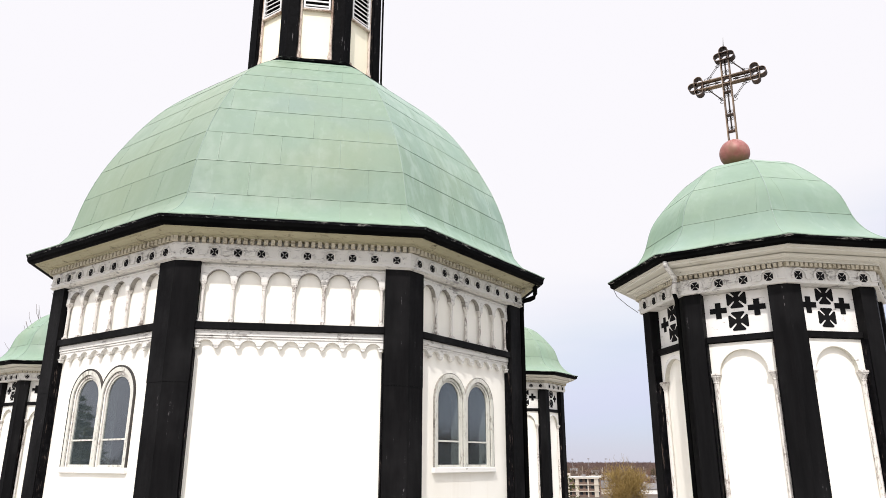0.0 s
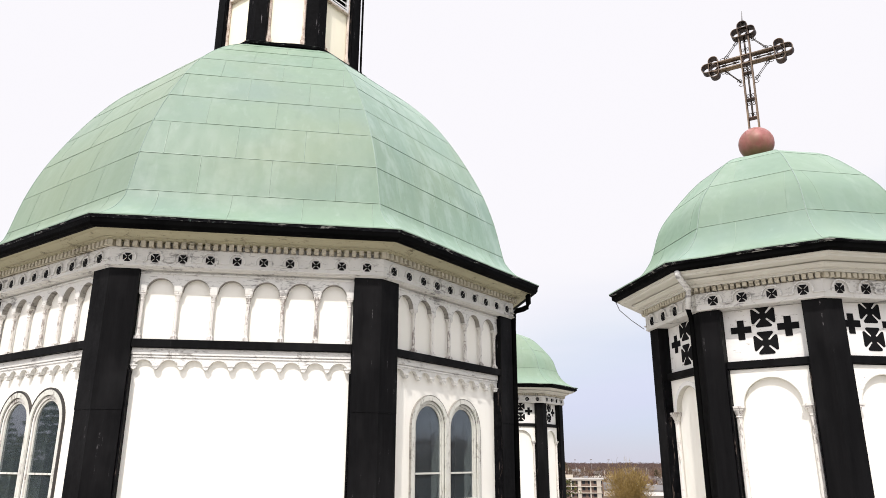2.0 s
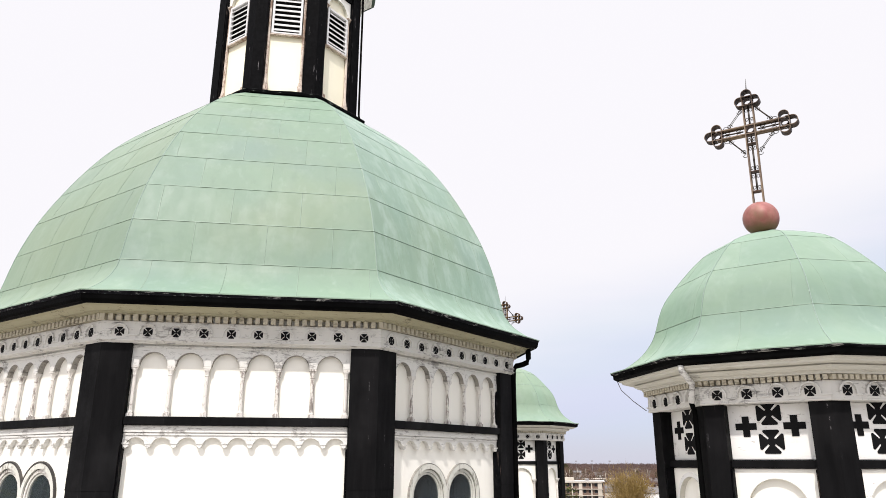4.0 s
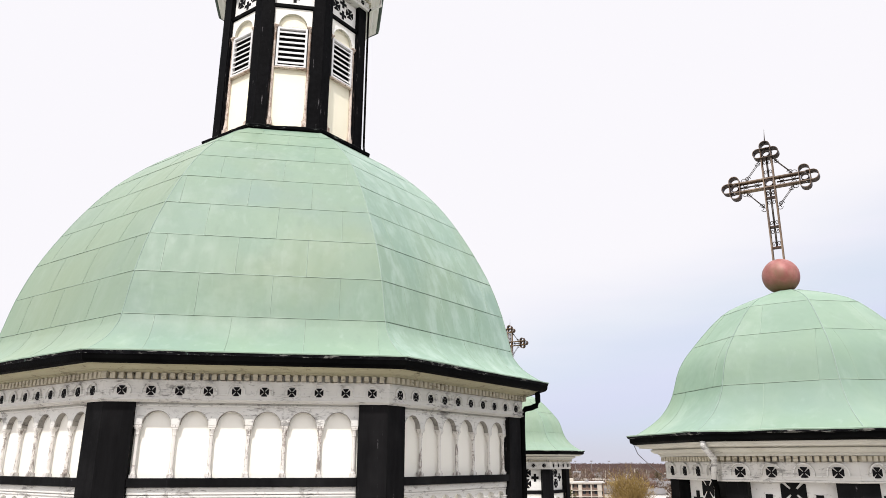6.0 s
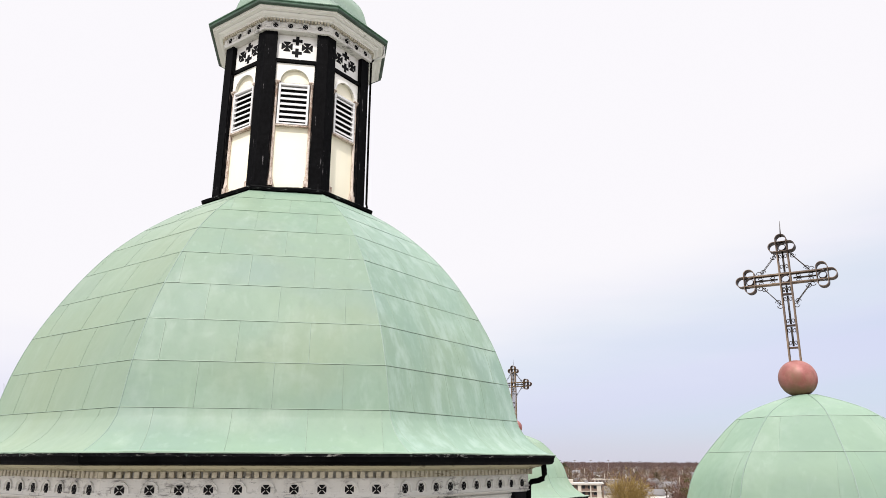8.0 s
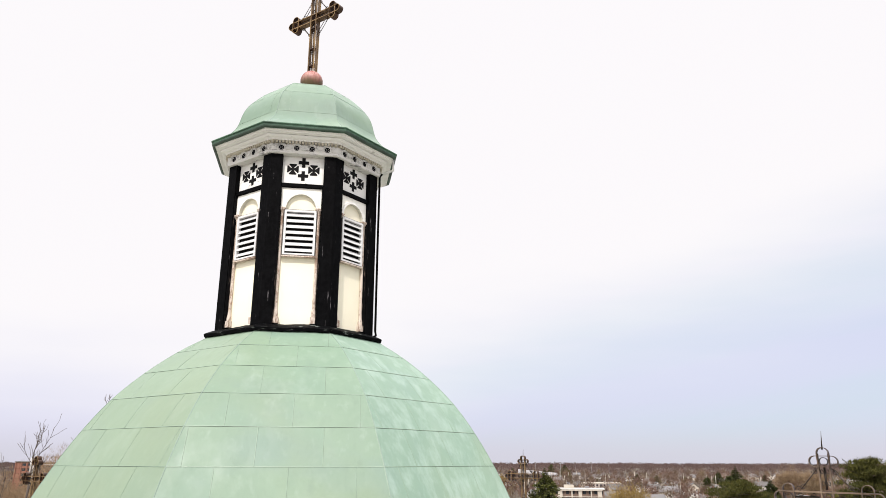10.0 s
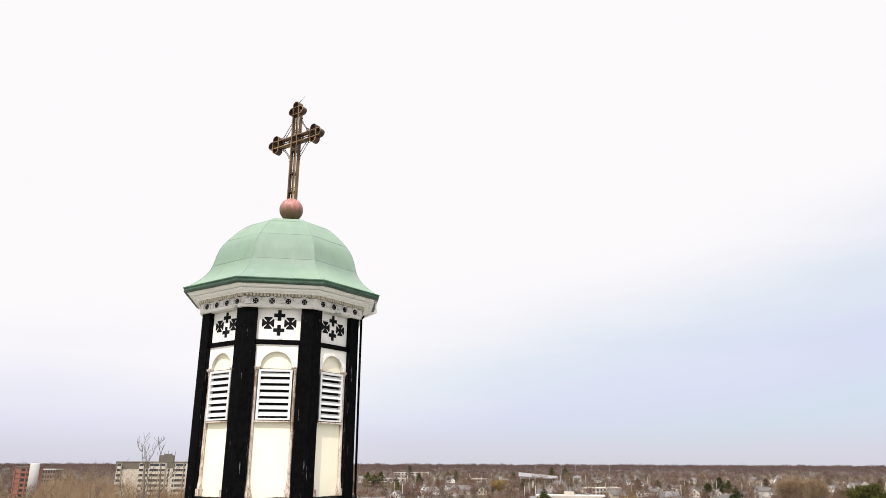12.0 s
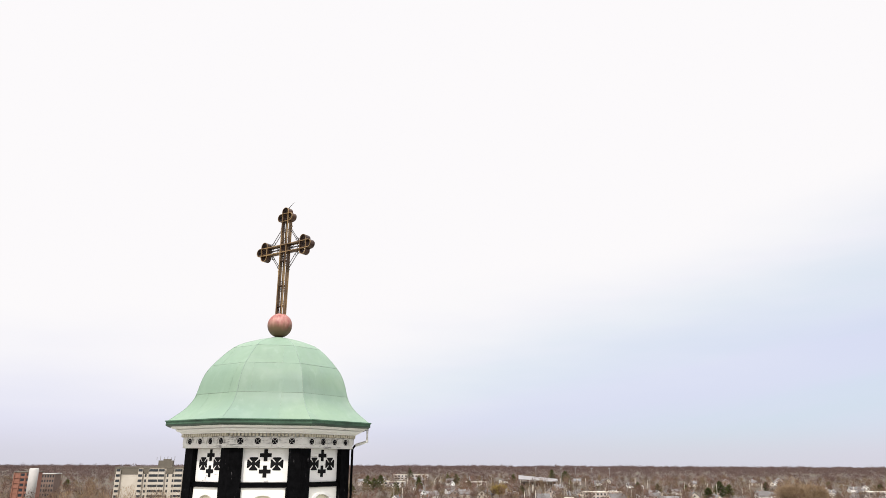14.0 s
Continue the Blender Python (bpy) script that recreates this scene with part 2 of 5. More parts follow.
def ball_build(t, s):
    v = worldly(t)
    c = blend(t, ramp(t, noise_of(t, v, 6.0, 5.0, 0.65), 0.38, 0.65), (0.215, 0.060, 0.052), (0.31, 0.125, 0.105))
    c = blend(t, ramp(t, noise_of(t, worldly(t, (1, 1, 0.6)), 3.4, 5.0), 0.53, 0.67, 0.0, 0.65), c, (0.150, 0.100, 0.050))
    low = t.nodes.new("ShaderNodeSeparateXYZ")
    t.links.new(mapped(t), low.inputs[0])
    stain = wmix(t, "ADD", low.outputs[2], wmix(t, "MULTIPLY", noise_of(t, worldly(t, (1, 1, 0.4)), 9.0, 4.0), 0.16))
    c = blend(t, ramp(t, stain, 0.19, 0.08, 0.0, 0.9), c, (0.150, 0.095, 0.040))
    t.links.new(c, s.inputs["Base Color"])
    s.inputs["Roughness"].default_value = 0.5
    s.inputs["Metallic"].default_value = 0.15


def worn_ball_build(t, s):
    c = blend(t, ramp(t, noise_of(t, worldly(t, (1, 1, 0.35)), 9.0, 5.0, 0.65), 0.40, 0.62), (0.24, 0.058, 0.054), (0.38, 0.185, 0.150))
    axes3 = t.nodes.new("ShaderNodeSeparateXYZ")
    t.links.new(mapped(t), axes3.inputs[0])
    edge = wmix(t, "ADD", axes3.outputs[2], wmix(t, "MULTIPLY", noise_of(t, worldly(t, (1, 1, 0.3)), 8.0, 4.0), 0.30))
    c = blend(t, ramp(t, edge, 0.44, 0.27, 0.0, 0.95), c, (0.120, 0.078, 0.038))
    t.links.new(c, s.inputs["Base Color"])
    s.inputs["Roughness"].default_value = 0.5


def varied(colours, rough=0.9, clump=0.1, contrast=0.45):
    def build(t, s):
        r = island_random(t)
        tone = ramp(t, noise_of(t, worldly(t), clump, 2.0), 0.36, 0.64, -contrast, contrast)
        r = ramp(t, wmix(t, "ADD", r, tone), 0.0, 1.0)
        n = noise_of(t, worldly(t), 0.02, 3.0)
        c = blend(t, r, colours[0], colours[1])
        c = blend(t, ramp(t, n, 0.4, 0.62), c, colours[2])
        t.links.new(c, s.inputs["Base Color"])
        s.inputs["Roughness"].default_value = rough
        s.inputs["Specular IOR Level"].default_value = 0.15
    return build


def ground_build(t, s):
    v = worldly(t)
    c = blend(t, ramp(t, noise_of(t, v, 0.006, 5.0), 0.4, 0.6), (0.062, 0.042, 0.031), (0.060, 0.050, 0.028))
    c = blend(t, ramp(t, noise_of(t, v, 0.05, 6.0), 0.5, 0.62), c, (0.072, 0.053, 0.042))
    t.links.new(c, s.inputs["Base Color"])
    s.inputs["Roughness"].default_value = 0.95


COPPER = material("copper_patina", copper_build())
COPPER_CHALKY_LIFTED = material("chalky_lifted_copper", copper_build(0.33))
COPPER_DULL_TONED = material("dull_yellowish_toned_down_copper", copper_build(0.0, 0.55))
COPPER_DARK = material("copper_seam", flat_build((0.05, 0.08, 0.062), 0.6, (0.08, 0.12, 0.095), 0.5))
COPPER_EDGE = material("copper_edge", flat_build((0.075, 0.165, 0.100), 0.5, (0.012, 0.024, 0.016), 0.7, 9.0))
COPPER_DEEP = material("dark_copper_edge", flat_build((0.020, 0.038, 0.026), 0.5, (0.075, 0.13, 0.09), 0.5, 7.0))
STUCCO = material("cream_stucco", stucco_build)
CREAM = material("warm_cream_stucco", lambda t, s: stucco_build(t, s, (1.0, 0.970, 0.84)))
PAINT = material("peeling_white_paint", peeling_build((0.66, 0.652, 0.618), (0.27, 0.26, 0.245), 0.52, 0.68))
FRIEZE = material("flaking_grey_white_paint", peeling_build((0.645, 0.632, 0.592), (0.25, 0.24, 0.225), 0.545, 0.70))
SHAFT = material("weathered_column_paint", peeling_build((0.68, 0.655, 0.61), (0.27, 0.235, 0.21), 0.52, 0.66, (14.0, 14.0, 3.0)))
SHAFT_BROWN = material("brown_weathered_column_paint", peeling_build((0.60, 0.52, 0.45), (0.26, 0.17, 0.12), 0.47, 0.64, (14.0, 14.0, 3.0)))
DENTIL = material("tan_dentil_paint", peeling_build((0.50, 0.46, 0.36), (0.24, 0.21, 0.15), 0.52, 0.68))
CORBEL = material("white_corbel_paint", peeling_build((0.69, 0.68, 0.645), (0.30, 0.285, 0.265), 0.565, 0.71))
WINDOW_PAINT = material("dirty_window_paint", peeling_build((0.60, 0.595, 0.54), (0.27, 0.255, 0.22), 0.53, 0.69, (9.0, 9.0, 2.5)))
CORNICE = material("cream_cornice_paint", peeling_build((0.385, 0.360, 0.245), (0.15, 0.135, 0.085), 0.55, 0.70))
CORNICE_PALE = material("pale_cornice_paint", peeling_build((0.80, 0.79, 0.75), (0.52, 0.50, 0.45), 0.60, 0.74))
CORNICE_GREY = material("grey_cornice_paint", peeling_build((0.60, 0.585, 0.515), (0.36, 0.34, 0.29), 0.61, 0.76))
GILT = material("worn_gilt_edge", flat_build((0.30, 0.195, 0.085), 0.5, (0.055, 0.024, 0.014), 0.85, 9.0, 0.3, 0.3))
DARK_LINE = material("dark_edge_line", flat_build((0.022, 0.020, 0.020), 0.8, (0.12, 0.105, 0.09), 0.5))
SHADE_GREY = material("shade_grey_paint", peeling_build((0.30, 0.285, 0.255), (0.11, 0.10, 0.09), 0.50, 0.68))
LOUVRE = material("chalky_grey_louvre_paint", peeling_build((0.66, 0.655, 0.65), (0.36, 0.35, 0.34), 0.60, 0.74))
WHITE_TRIM = material("white_trim_paint", peeling_build((0.80, 0.79, 0.755), (0.42, 0.39, 0.35), 0.62, 0.72))
CLADDING = material("black_sheet_cladding", cladding_build)
GUTTER = material("black_gutter_metal", flat_build((0.0012, 0.0012, 0.0013), 0.6, (0.006, 0.0062, 0.006), 0.45, 9.0, 0.0, 0.4, 0.02))
WORN_RIM = material("scraped_gutter_rim", worn_black_build(0.56, 0.64, (0.27, 0.27, 0.25), (0.10, 0.14, 0.12)))
WORN_EDGE = material("weathered_dark_trim", worn_black_build(0.58, 0.70, (0.13, 0.10, 0.085), (0.030, 0.016, 0.012), (9.0, 9.0, 1.2), 0.5))
OLD_BLACK = material("flaking_black_boards", worn_black_build(0.645, 0.70, (0.17, 0.16, 0.165), (0.012, 0.005, 0.004), (10.0, 10.0, 0.9), 0.28))
SEAM_PALE = material("pale_copper_seam", flat_build((0.185, 0.262, 0.192), 0.5, (0.27, 0.345, 0.275), 0.5, 5.0))
BLACK = material("black_ornament_paint", flat_build((0.005, 0.005, 0.0055), 0.7, (0.01, 0.01, 0.01), 0.3, 6.0, 0.0, 0.15, 0.1))
GLASS = material("window_glass", glass_build)
ROOM = material("gloom_black_lining", flat_build((0.03, 0.031, 0.033), 0.9))
BALL = material("painted_copper_ball", ball_build)
BALL_WORN = material("worn_copper_ball", worn_ball_build)
IRON = material("gilt_rusty_iron", flat_build((0.075, 0.036, 0.020), 0.5, (0.012, 0.006, 0.005), 0.95, 9.0, 0.2, 0.3))
PLATE = material("rusty_gilt_plate", flat_build((0.185, 0.115, 0.055), 0.5, (0.030, 0.014, 0.010), 0.85, 9.0, 0.2, 0.3))
WIRE = material("dark_wrought_iron", flat_build((0.055, 0.043, 0.034), 0.5, (0.02, 0.016, 0.014), 0.5, 8.0, 0.4))
BOUNCE_ROOF = material("unseen_bounce_roof", flat_build((0.43, 0.41, 0.37), 0.95, (0.35, 0.335, 0.31), 0.6, 6.0))
ROOFING = material("pale_roof_felt", flat_build((0.47, 0.455, 0.43), 0.9, (0.38, 0.365, 0.345), 0.5, 2.0))
BOUNCE_PAVING = material("unseen_bounce_paving", flat_build((0.30, 0.285, 0.26), 0.9, (0.23, 0.22, 0.20), 0.5, 0.4))
GROUND = material("dry_spring_ground", ground_build)
BARK = material("grey_bark", flat_build((0.09, 0.07, 0.057), 0.9, (0.06, 0.05, 0.04), 0.5, 4.0))
TWIGS = material("bare_twigs", varied(((0.165, 0.099, 0.077), (0.056, 0.034, 0.030), (0.155, 0.092, 0.066))))
GOLD_TWIGS = material("golden_twigs", varied(((0.300, 0.212, 0.122), (0.140, 0.096, 0.064), (0.260, 0.180, 0.108)), 0.9, 0.30, 0.45))
GREY_TWIGS = material("grey_twigs", varied(((0.135, 0.094, 0.074), (0.050, 0.034, 0.030), (0.125, 0.086, 0.060))))
DRY_TWIGS = material("dry_tan_twigs", varied(((0.200, 0.148, 0.088), (0.072, 0.052, 0.036), (0.165, 0.118, 0.072))))
WILLOW = material("budding_twigs", varied(((0.31, 0.225, 0.068), (0.135, 0.090, 0.040), (0.25, 0.170, 0.060)), 0.9, 0.4, 0.4))
NEEDLES = material("spruce_needles", varied(((0.030, 0.036, 0.011), (0.095, 0.100, 0.024), (0.034, 0.040, 0.013)), 0.9, 1.3, 0.5))
PINE = material("pine_needles", varied(((0.010, 0.013, 0.004), (0.135, 0.126, 0.028), (0.045, 0.046, 0.011)), 0.9, 1.1, 0.7))
FAR_WOOD = material("far_bare_woods", varied(((0.118, 0.079, 0.074), (0.068, 0.046, 0.047), (0.122, 0.084, 0.070))))
COPPER_RIB = material("copper_rib", flat_build((0.175, 0.250, 0.200), 0.5, (0.27, 0.34, 0.30), 0.6, 3.0))
HOUSE_WALL = material("pale_house_siding", varied(((0.60, 0.58, 0.55), (0.20, 0.15, 0.12), (0.38, 0.32, 0.28)), 0.8))
HOUSE_ROOF = material("house_shingles", varied(((0.13, 0.125, 0.125), (0.075, 0.062, 0.055), (0.19, 0.185, 0.185)), 0.9))
BRICK = material("red_brick", flat_build((0.265, 0.118, 0.080), 0.85, (0.20, 0.090, 0.062), 0.5, 1.0))
BROWN_BRICK = material("brown_brick", flat_build((0.17, 0.115, 0.09), 0.85, (0.12, 0.085, 0.07), 0.5, 1.0))
CURB = material("mossy_black_curb", worn_black_build(0.60, 0.67, (0.20, 0.22, 0.20), (0.02, 0.035, 0.028), (2.0, 2.0, 9.0), 0.35))
GILT_DULL = material("dull_gilt_edge", flat_build((0.215, 0.155, 0.105), 0.55, (0.040, 0.022, 0.018), 0.85, 9.0, 0.2, 0.3))
CONCRETE = material("pale_concrete", flat_build((0.50, 0.45, 0.38), 0.85, (0.38, 0.34, 0.28), 0.5, 0.6))
TOWER_WALL = material("cream_tower_render", flat_build((0.50, 0.455, 0.385), 0.85, (0.37, 0.325, 0.26), 0.5, 0.6))
DARK_PANEL = material("dark_facade_panel", flat_build((0.125, 0.108, 0.082), 0.8, (0.085, 0.075, 0.06), 0.5, 0.6))
DARK_GLASS = material("far_window_glass", flat_build((0.03, 0.035, 0.04), 0.15, (0.05, 0.055, 0.06), 0.3, 1.0))
METAL_ROOF = material("grey_metal_roof", flat_build((0.215, 0.205, 0.205), 0.6, (0.165, 0.16, 0.16), 0.5, 0.4))

# ---- building tools ----
UP = 18.0            # height of the drum's window sills over the ground
TURN = 9.65          # the church's front face is turned by this from the y axis
C8 = math.cos(radians(22.5))


def part(name, bm, mat, parent, label="", m=None):
    """One mesh object under a thing or a part; bm may be a bmesh or a finished mesh."""
    if isinstance(bm, bmesh.types.BMesh):
        me = bpy.data.meshes.new(name)
        bm.to_mesh(me)
        bm.free()
        me.materials.append(mat)
    else:
        me = bm
    ob = new(name, me)
    ob.parent = parent
    if m is not None:
        ob.matrix_basis = m
    return tagged(ob, label)


def thing(name, m, label, category, group="", kind=""):
    ob = new(name)
    ob.empty_display_size = 0.3
    ob.matrix_basis = m
    return tagged(ob, label, category, group, kind)


def turned(k):
    return pose(0, 0, 0, 0, 0, 45 * k)


def add_box(bm, x0, x1, y0, y1, z0, z1):
    v = [bm.verts.new((x, y, z)) for z in (z0, z1) for y in (y0, y1) for x in (x0, x1)]
    for f in ((0, 2, 3, 1), (4, 5, 7, 6), (0, 1, 5, 4), (2, 6, 7, 3), (0, 4, 6, 2), (1, 3, 7, 5)):
        bm.faces.new([v[i] for i in f])


def box(x0, x1, y0, y1, z0, z1, bevel=0.0):
    bm = bmesh.new()
    add_box(bm, x0, x1, y0, y1, z0, z1)
    if bevel:
        bmesh.ops.bevel(bm, geom=bm.edges[:], offset=bevel, segments=1, affect="EDGES")
    return bm


def prism(bm, outline, z0, z1):
    """An upright prism over a plan outline that runs counter-clockwise."""
    lo = [bm.verts.new((x, y, z0)) for x, y in outline]
    hi = [bm.verts.new((x, y, z1)) for x, y in outline]
    n = len(outline)
    for i in range(n):
        bm.faces.new((lo[i], lo[(i + 1) % n], hi[(i + 1) % n], hi[i]))
    bm.faces.new(lo[::-1])
    bm.faces.new(hi)


def plate(bm, outline, y0, y1):
    """A plate from an outline in (x, z), counter-clockwise as seen from the front (-y), from y0 (front) back to y1."""
    a = [bm.verts.new((x, y0, z)) for x, z in outline]
    b = [bm.verts.new((x, y1, z)) for x, z in outline]
    n = len(outline)
    bm.faces.new(a)
    bm.faces.new(b[::-1])
    for i in range(n):
        bm.faces.new((a[(i + 1) % n], a[i], b[i], b[(i + 1) % n]))


def fringe(bm, lower, top, y0, y1):
    """A plate whose lower edge follows the points (x, z) and whose upper edge is level."""
    cols = [(bm.verts.new((x, y0, z)), bm.verts.new((x, y0, top)), bm.verts.new((x, y1, z)), bm.verts.new((x, y1, top))) for x, z in lower]
    for p, q in zip(cols, cols[1:]):
        if abs(p[0].co.x - q[0].co.x) > 1e-6:
            bm.faces.new((p[0], q[0], q[1], p[1]))
            bm.faces.new((p[1], q[1], q[3], p[3]))
        bm.faces.new((q[0], p[0], p[2], q[2]))
    bm.faces.new((cols[0][0], cols[0][1], cols[0][3], cols[0][2]))
    bm.faces.new((cols[-1][1], cols[-1][0], cols[-1][2], cols[-1][3]))


def arc(cx, cz, r, a0, a1, n=12):
    return [(cx + r * math.cos(radians(a0 + (a1 - a0) * i / n)), cz + r * math.sin(radians(a0 + (a1 - a0) * i / n))) for i in range(n + 1)]


def band(bm, inner, outer, y0, y1):
    """A strip between two open lines of equally many (x, z) points."""
    rows = [[bm.verts.new((p[0], y, p[1])) for p in line] for line, y in ((outer, y0), (inner, y0), (inner, y1), (outer, y1))]
    n = len(inner)
    for i in range(n - 1):
        for a, b in ((0, 1), (1, 2), (3, 0)):
            bm.faces.new((rows[a][i], rows[b][i], rows[b][i + 1], rows[a][i + 1]))
    bm.faces.new([r[0] for r in rows])
    bm.faces.new([r[-1] for r in rows][::-1])


def octagon(ap, start=-112.5):
    return [(ap / C8 * math.cos(radians(start + 45 * i)), ap / C8 * math.sin(radians(start + 45 * i))) for i in range(8)]


def oct_sweep(profile, close=True):
    """An eight-sided ring swept from (apothem, z) points, listed up the outside and back down the inside."""
    bm = bmesh.new()
    rings = [[bm.verts.new((x, y, z)) for x, y in octagon(ap)] for ap, z in profile]
    pairs = list(zip(rings, rings[1:])) + ([(rings[-1], rings[0])] if close else [])
    for a, b in pairs:
        for i in range(8):
            bm.faces.new((a[i], a[(i + 1) % 8], b[(i + 1) % 8], b[i]))
    return bm


def worn_sweep(profile, n, dz, seed):
    """An eight-sided ring like oct_sweep, with n pieces a side and an uneven, dented line."""
    rng = random.Random(seed)
    bm = bmesh.new()
    waves = [(rng.uniform(2.0, 6.0), rng.uniform(0, 6.28), rng.uniform(0.4, 1.0)) for _ in range(4)]
    along = [(k + i / n) for k in range(8) for i in range(n)]
    wob = [dz * (sum(a * math.sin(w * u * 2.1 + p) for w, p, a in waves) * 0.4 + rng.uniform(-0.5, 0.5)) for u in along]
    rings = []
    for ap, z in profile:
        c = octagon(ap)
        ring = []
        for u, d in zip(along, wob):
            k, f = int(u), u - int(u)
            a, b = c[k], c[(k + 1) % 8]
            ring.append(bm.verts.new((a[0] + (b[0] - a[0]) * f, a[1] + (b[1] - a[1]) * f, z + d)))
        rings.append(ring)
    m = len(along)
    for a, b in list(zip(rings, rings[1:])) + [(rings[-1], rings[0])]:
        for i in range(m):
            bm.faces.new((a[i], a[(i + 1) % m], b[(i + 1) % m], b[i]))
    return bm


def lathe(bm, profile, x=0.0, y=0.0, n=10):
    rings = [[bm.verts.new((x + r * math.cos(2 * math.pi * i / n), y + r * math.sin(2 * math.pi * i / n), z)) for i in range(n)] for r, z in profile]
    for a, b in zip(rings, rings[1:]):
        for i in range(n):
            f = bm.faces.new((a[i], a[(i + 1) % n], b[(i + 1) % n], b[i]))
            f.smooth = n > 8
    bm.faces.new(rings[0][::-1])
    bm.faces.new(rings[-1])


def tube(bm, pts, r, n=6, r1=None):
    """A round bar through the points."""
    pts = [Vector(p) for p in pts]
    rings = []
    for i, p in enumerate(pts):
        d = (pts[min(i + 1, len(pts) - 1)] - pts[max(i - 1, 0)]).normalized()
        side = d.cross(Vector((0.31, 0.17, 0.93)) if abs(d.z) < 0.9 else Vector((1, 0.2, 0))).normalized()
        other = d.cross(side)
        rr = r if r1 is None else r + (r1 - r) * i / (len(pts) - 1)
        rings.append([bm.verts.new(p + rr * (math.cos(2 * math.pi * j / n) * side + math.sin(2 * math.pi * j / n) * other)) for j in range(n)])
    for a, b in zip(rings, rings[1:]):
        for j in range(n):
            f = bm.faces.new((a[j], a[(j + 1) % n], b[(j + 1) % n], b[j]))
            f.smooth = True
    bm.faces.new(rings[0][::-1])
    bm.faces.new(rings[-1])


def around(name, mesh_bm, mat, parent, label="", ks=range(8)):
    """The same part on each of the faces ks."""
    first, out = None, {}
    for k in ks:
        ob = part(name, mesh_bm if first is None else first, mat, parent, label, turned(k))
        first = ob.data
        out[k] = ob
    return out


def maltese(bm, cx, cz, s, y0, y1, core=0.10):
    """A cross of four flared arms, parted by slots that stop short of the middle."""
    arm = [(-core, core + 0.05), (-0.335, 0.415), (-0.332, 0.465), (-0.29, 0.50), (0.29, 0.50), (0.332, 0.465), (0.335, 0.415), (core, core + 0.05)]
    pts = []
    for q in range(4):
        a = radians(-90 * q)
        pts += [(cx + s * (x * math.cos(a) - z * math.sin(a)), cz + s * (x * math.sin(a) + z * math.cos(a))) for x, z in arm]
    plate(bm, pts[::-1], y0, y1)


def greek(bm, cx, cz, s, y0, y1):
    w, h = 0.165 * s, 0.5 * s
    pts = [(-w, -h), (w, -h), (w, -w), (h, -w), (h, w), (w, w), (w, h), (-w, h), (-w, w), (-h, w), (-h, -w), (-w, -w)]
    plate(bm, [(cx + x, cz + z) for x, z in pts], y0, y1)


def face_pillar(ap, back, inner_half, z0, z1):
    """Pillar wrapped round the corner between the front face and the next one."""
    a = radians(45)

    def on_next(u, d):
        return (u * math.cos(a) + d * math.sin(a), u * math.sin(a) - d * math.cos(a))
    bm = bmesh.new()
    rc, ri = ap / C8, back / C8
    c = radians(-67.5)
    prism(bm, [(inner_half, -back), (inner_half, -ap), (rc * math.cos(c), rc * math.sin(c)), on_next(-inner_half, ap), on_next(-inner_half, back), (ri * math.cos(c), ri * math.sin(c))], z0, z1)
    return bm


def dome_profile(points, z):
    for (r0, z0), (r1, z1) in zip(points, points[1:]):
        if z0 <= z <= z1:
            return r0 + (r1 - r0) * (z - z0) / (z1 - z0)
    return points[-1][0]


def smooth_profile(points, steps=3):
    """Catmull-Rom through (radius, z) points."""
    out = []
    for i in range(len(points) - 1):
        p = [points[max(i - 1, 0)], points[i], points[i + 1], points[min(i + 2, len(points) - 1)]]
        for j in range(steps):
            t = j / steps
            out.append(tuple(0.5 * (2 * p[1][c] + (p[2][c] - p[0][c]) * t + (2 * p[0][c] - 5 * p[1][c] + 4 * p[2][c] - p[3][c]) * t * t + (3 * p[1][c] - p[0][c] - 3 * p[2][c] + p[3][c]) * t ** 3) for c in (0, 1)))
    return out + [points[-1]]


def sheet_mesh(prof, z0, z1, ua, ub, lip, hem):
    """One copper sheet on the front face between two courses, with a paler lower lip and folded side seam.
    ua, ub: its side edges, as places across the face."""
    zs = [z0, z0 + hem * 0.9, z0 + hem] + [z for _, z in prof if z0 + 0.04 < z < z1 - 0.02] + [z1]
    bm = bmesh.new()
    rows = []
    for i, z in enumerate(zs):
        r = dome_profile(prof, z)
        f = (z - z0) / (z1 - z0)
        off = lip * (1 - f) + 0.003 * f + (hem * 0.33 if i < 2 else 0.0)
        half = r * math.sin(radians(22.5))
        lo, hi = max(ua, -half + 0.004), min(ub, half - 0.004)
        if hi < lo:
            lo = hi = (lo + hi) / 2
        ap = r * C8
        fold = min(hem * 0.9, (hi - lo) * 0.4)
        zz = z + off * 0.3
        rows.append([bm.verts.new(p) for p in ((lo, -ap - off, zz), (hi - fold, -ap - off, zz), (hi - fold * 0.8, -ap - off - hem * 0.33, zz), (hi, -ap - off - hem * 0.33, zz), (hi, -ap + 0.012, z), (lo, -ap + 0.012, z))])
    for n, (a, b) in enumerate(zip(rows, rows[1:])):
        for i in (0, 1, 2, 3, 5):
            j = (i + 1) % 6
            f = bm.faces.new((a[i], a[j], b[j], b[i]))
            f.smooth = i == 0 and n > 1
            # pale hem and fold: light caught by these edges, put into the colour
            f.material_index = 1 if n < 2 or i in (1, 2) else 0
    bm.faces.new(rows[0][::-1])
    bm.faces.new(rows[-1])
    for e in bm.edges:
        e.smooth = all(f.smooth for f in e.link_faces)
    return bm


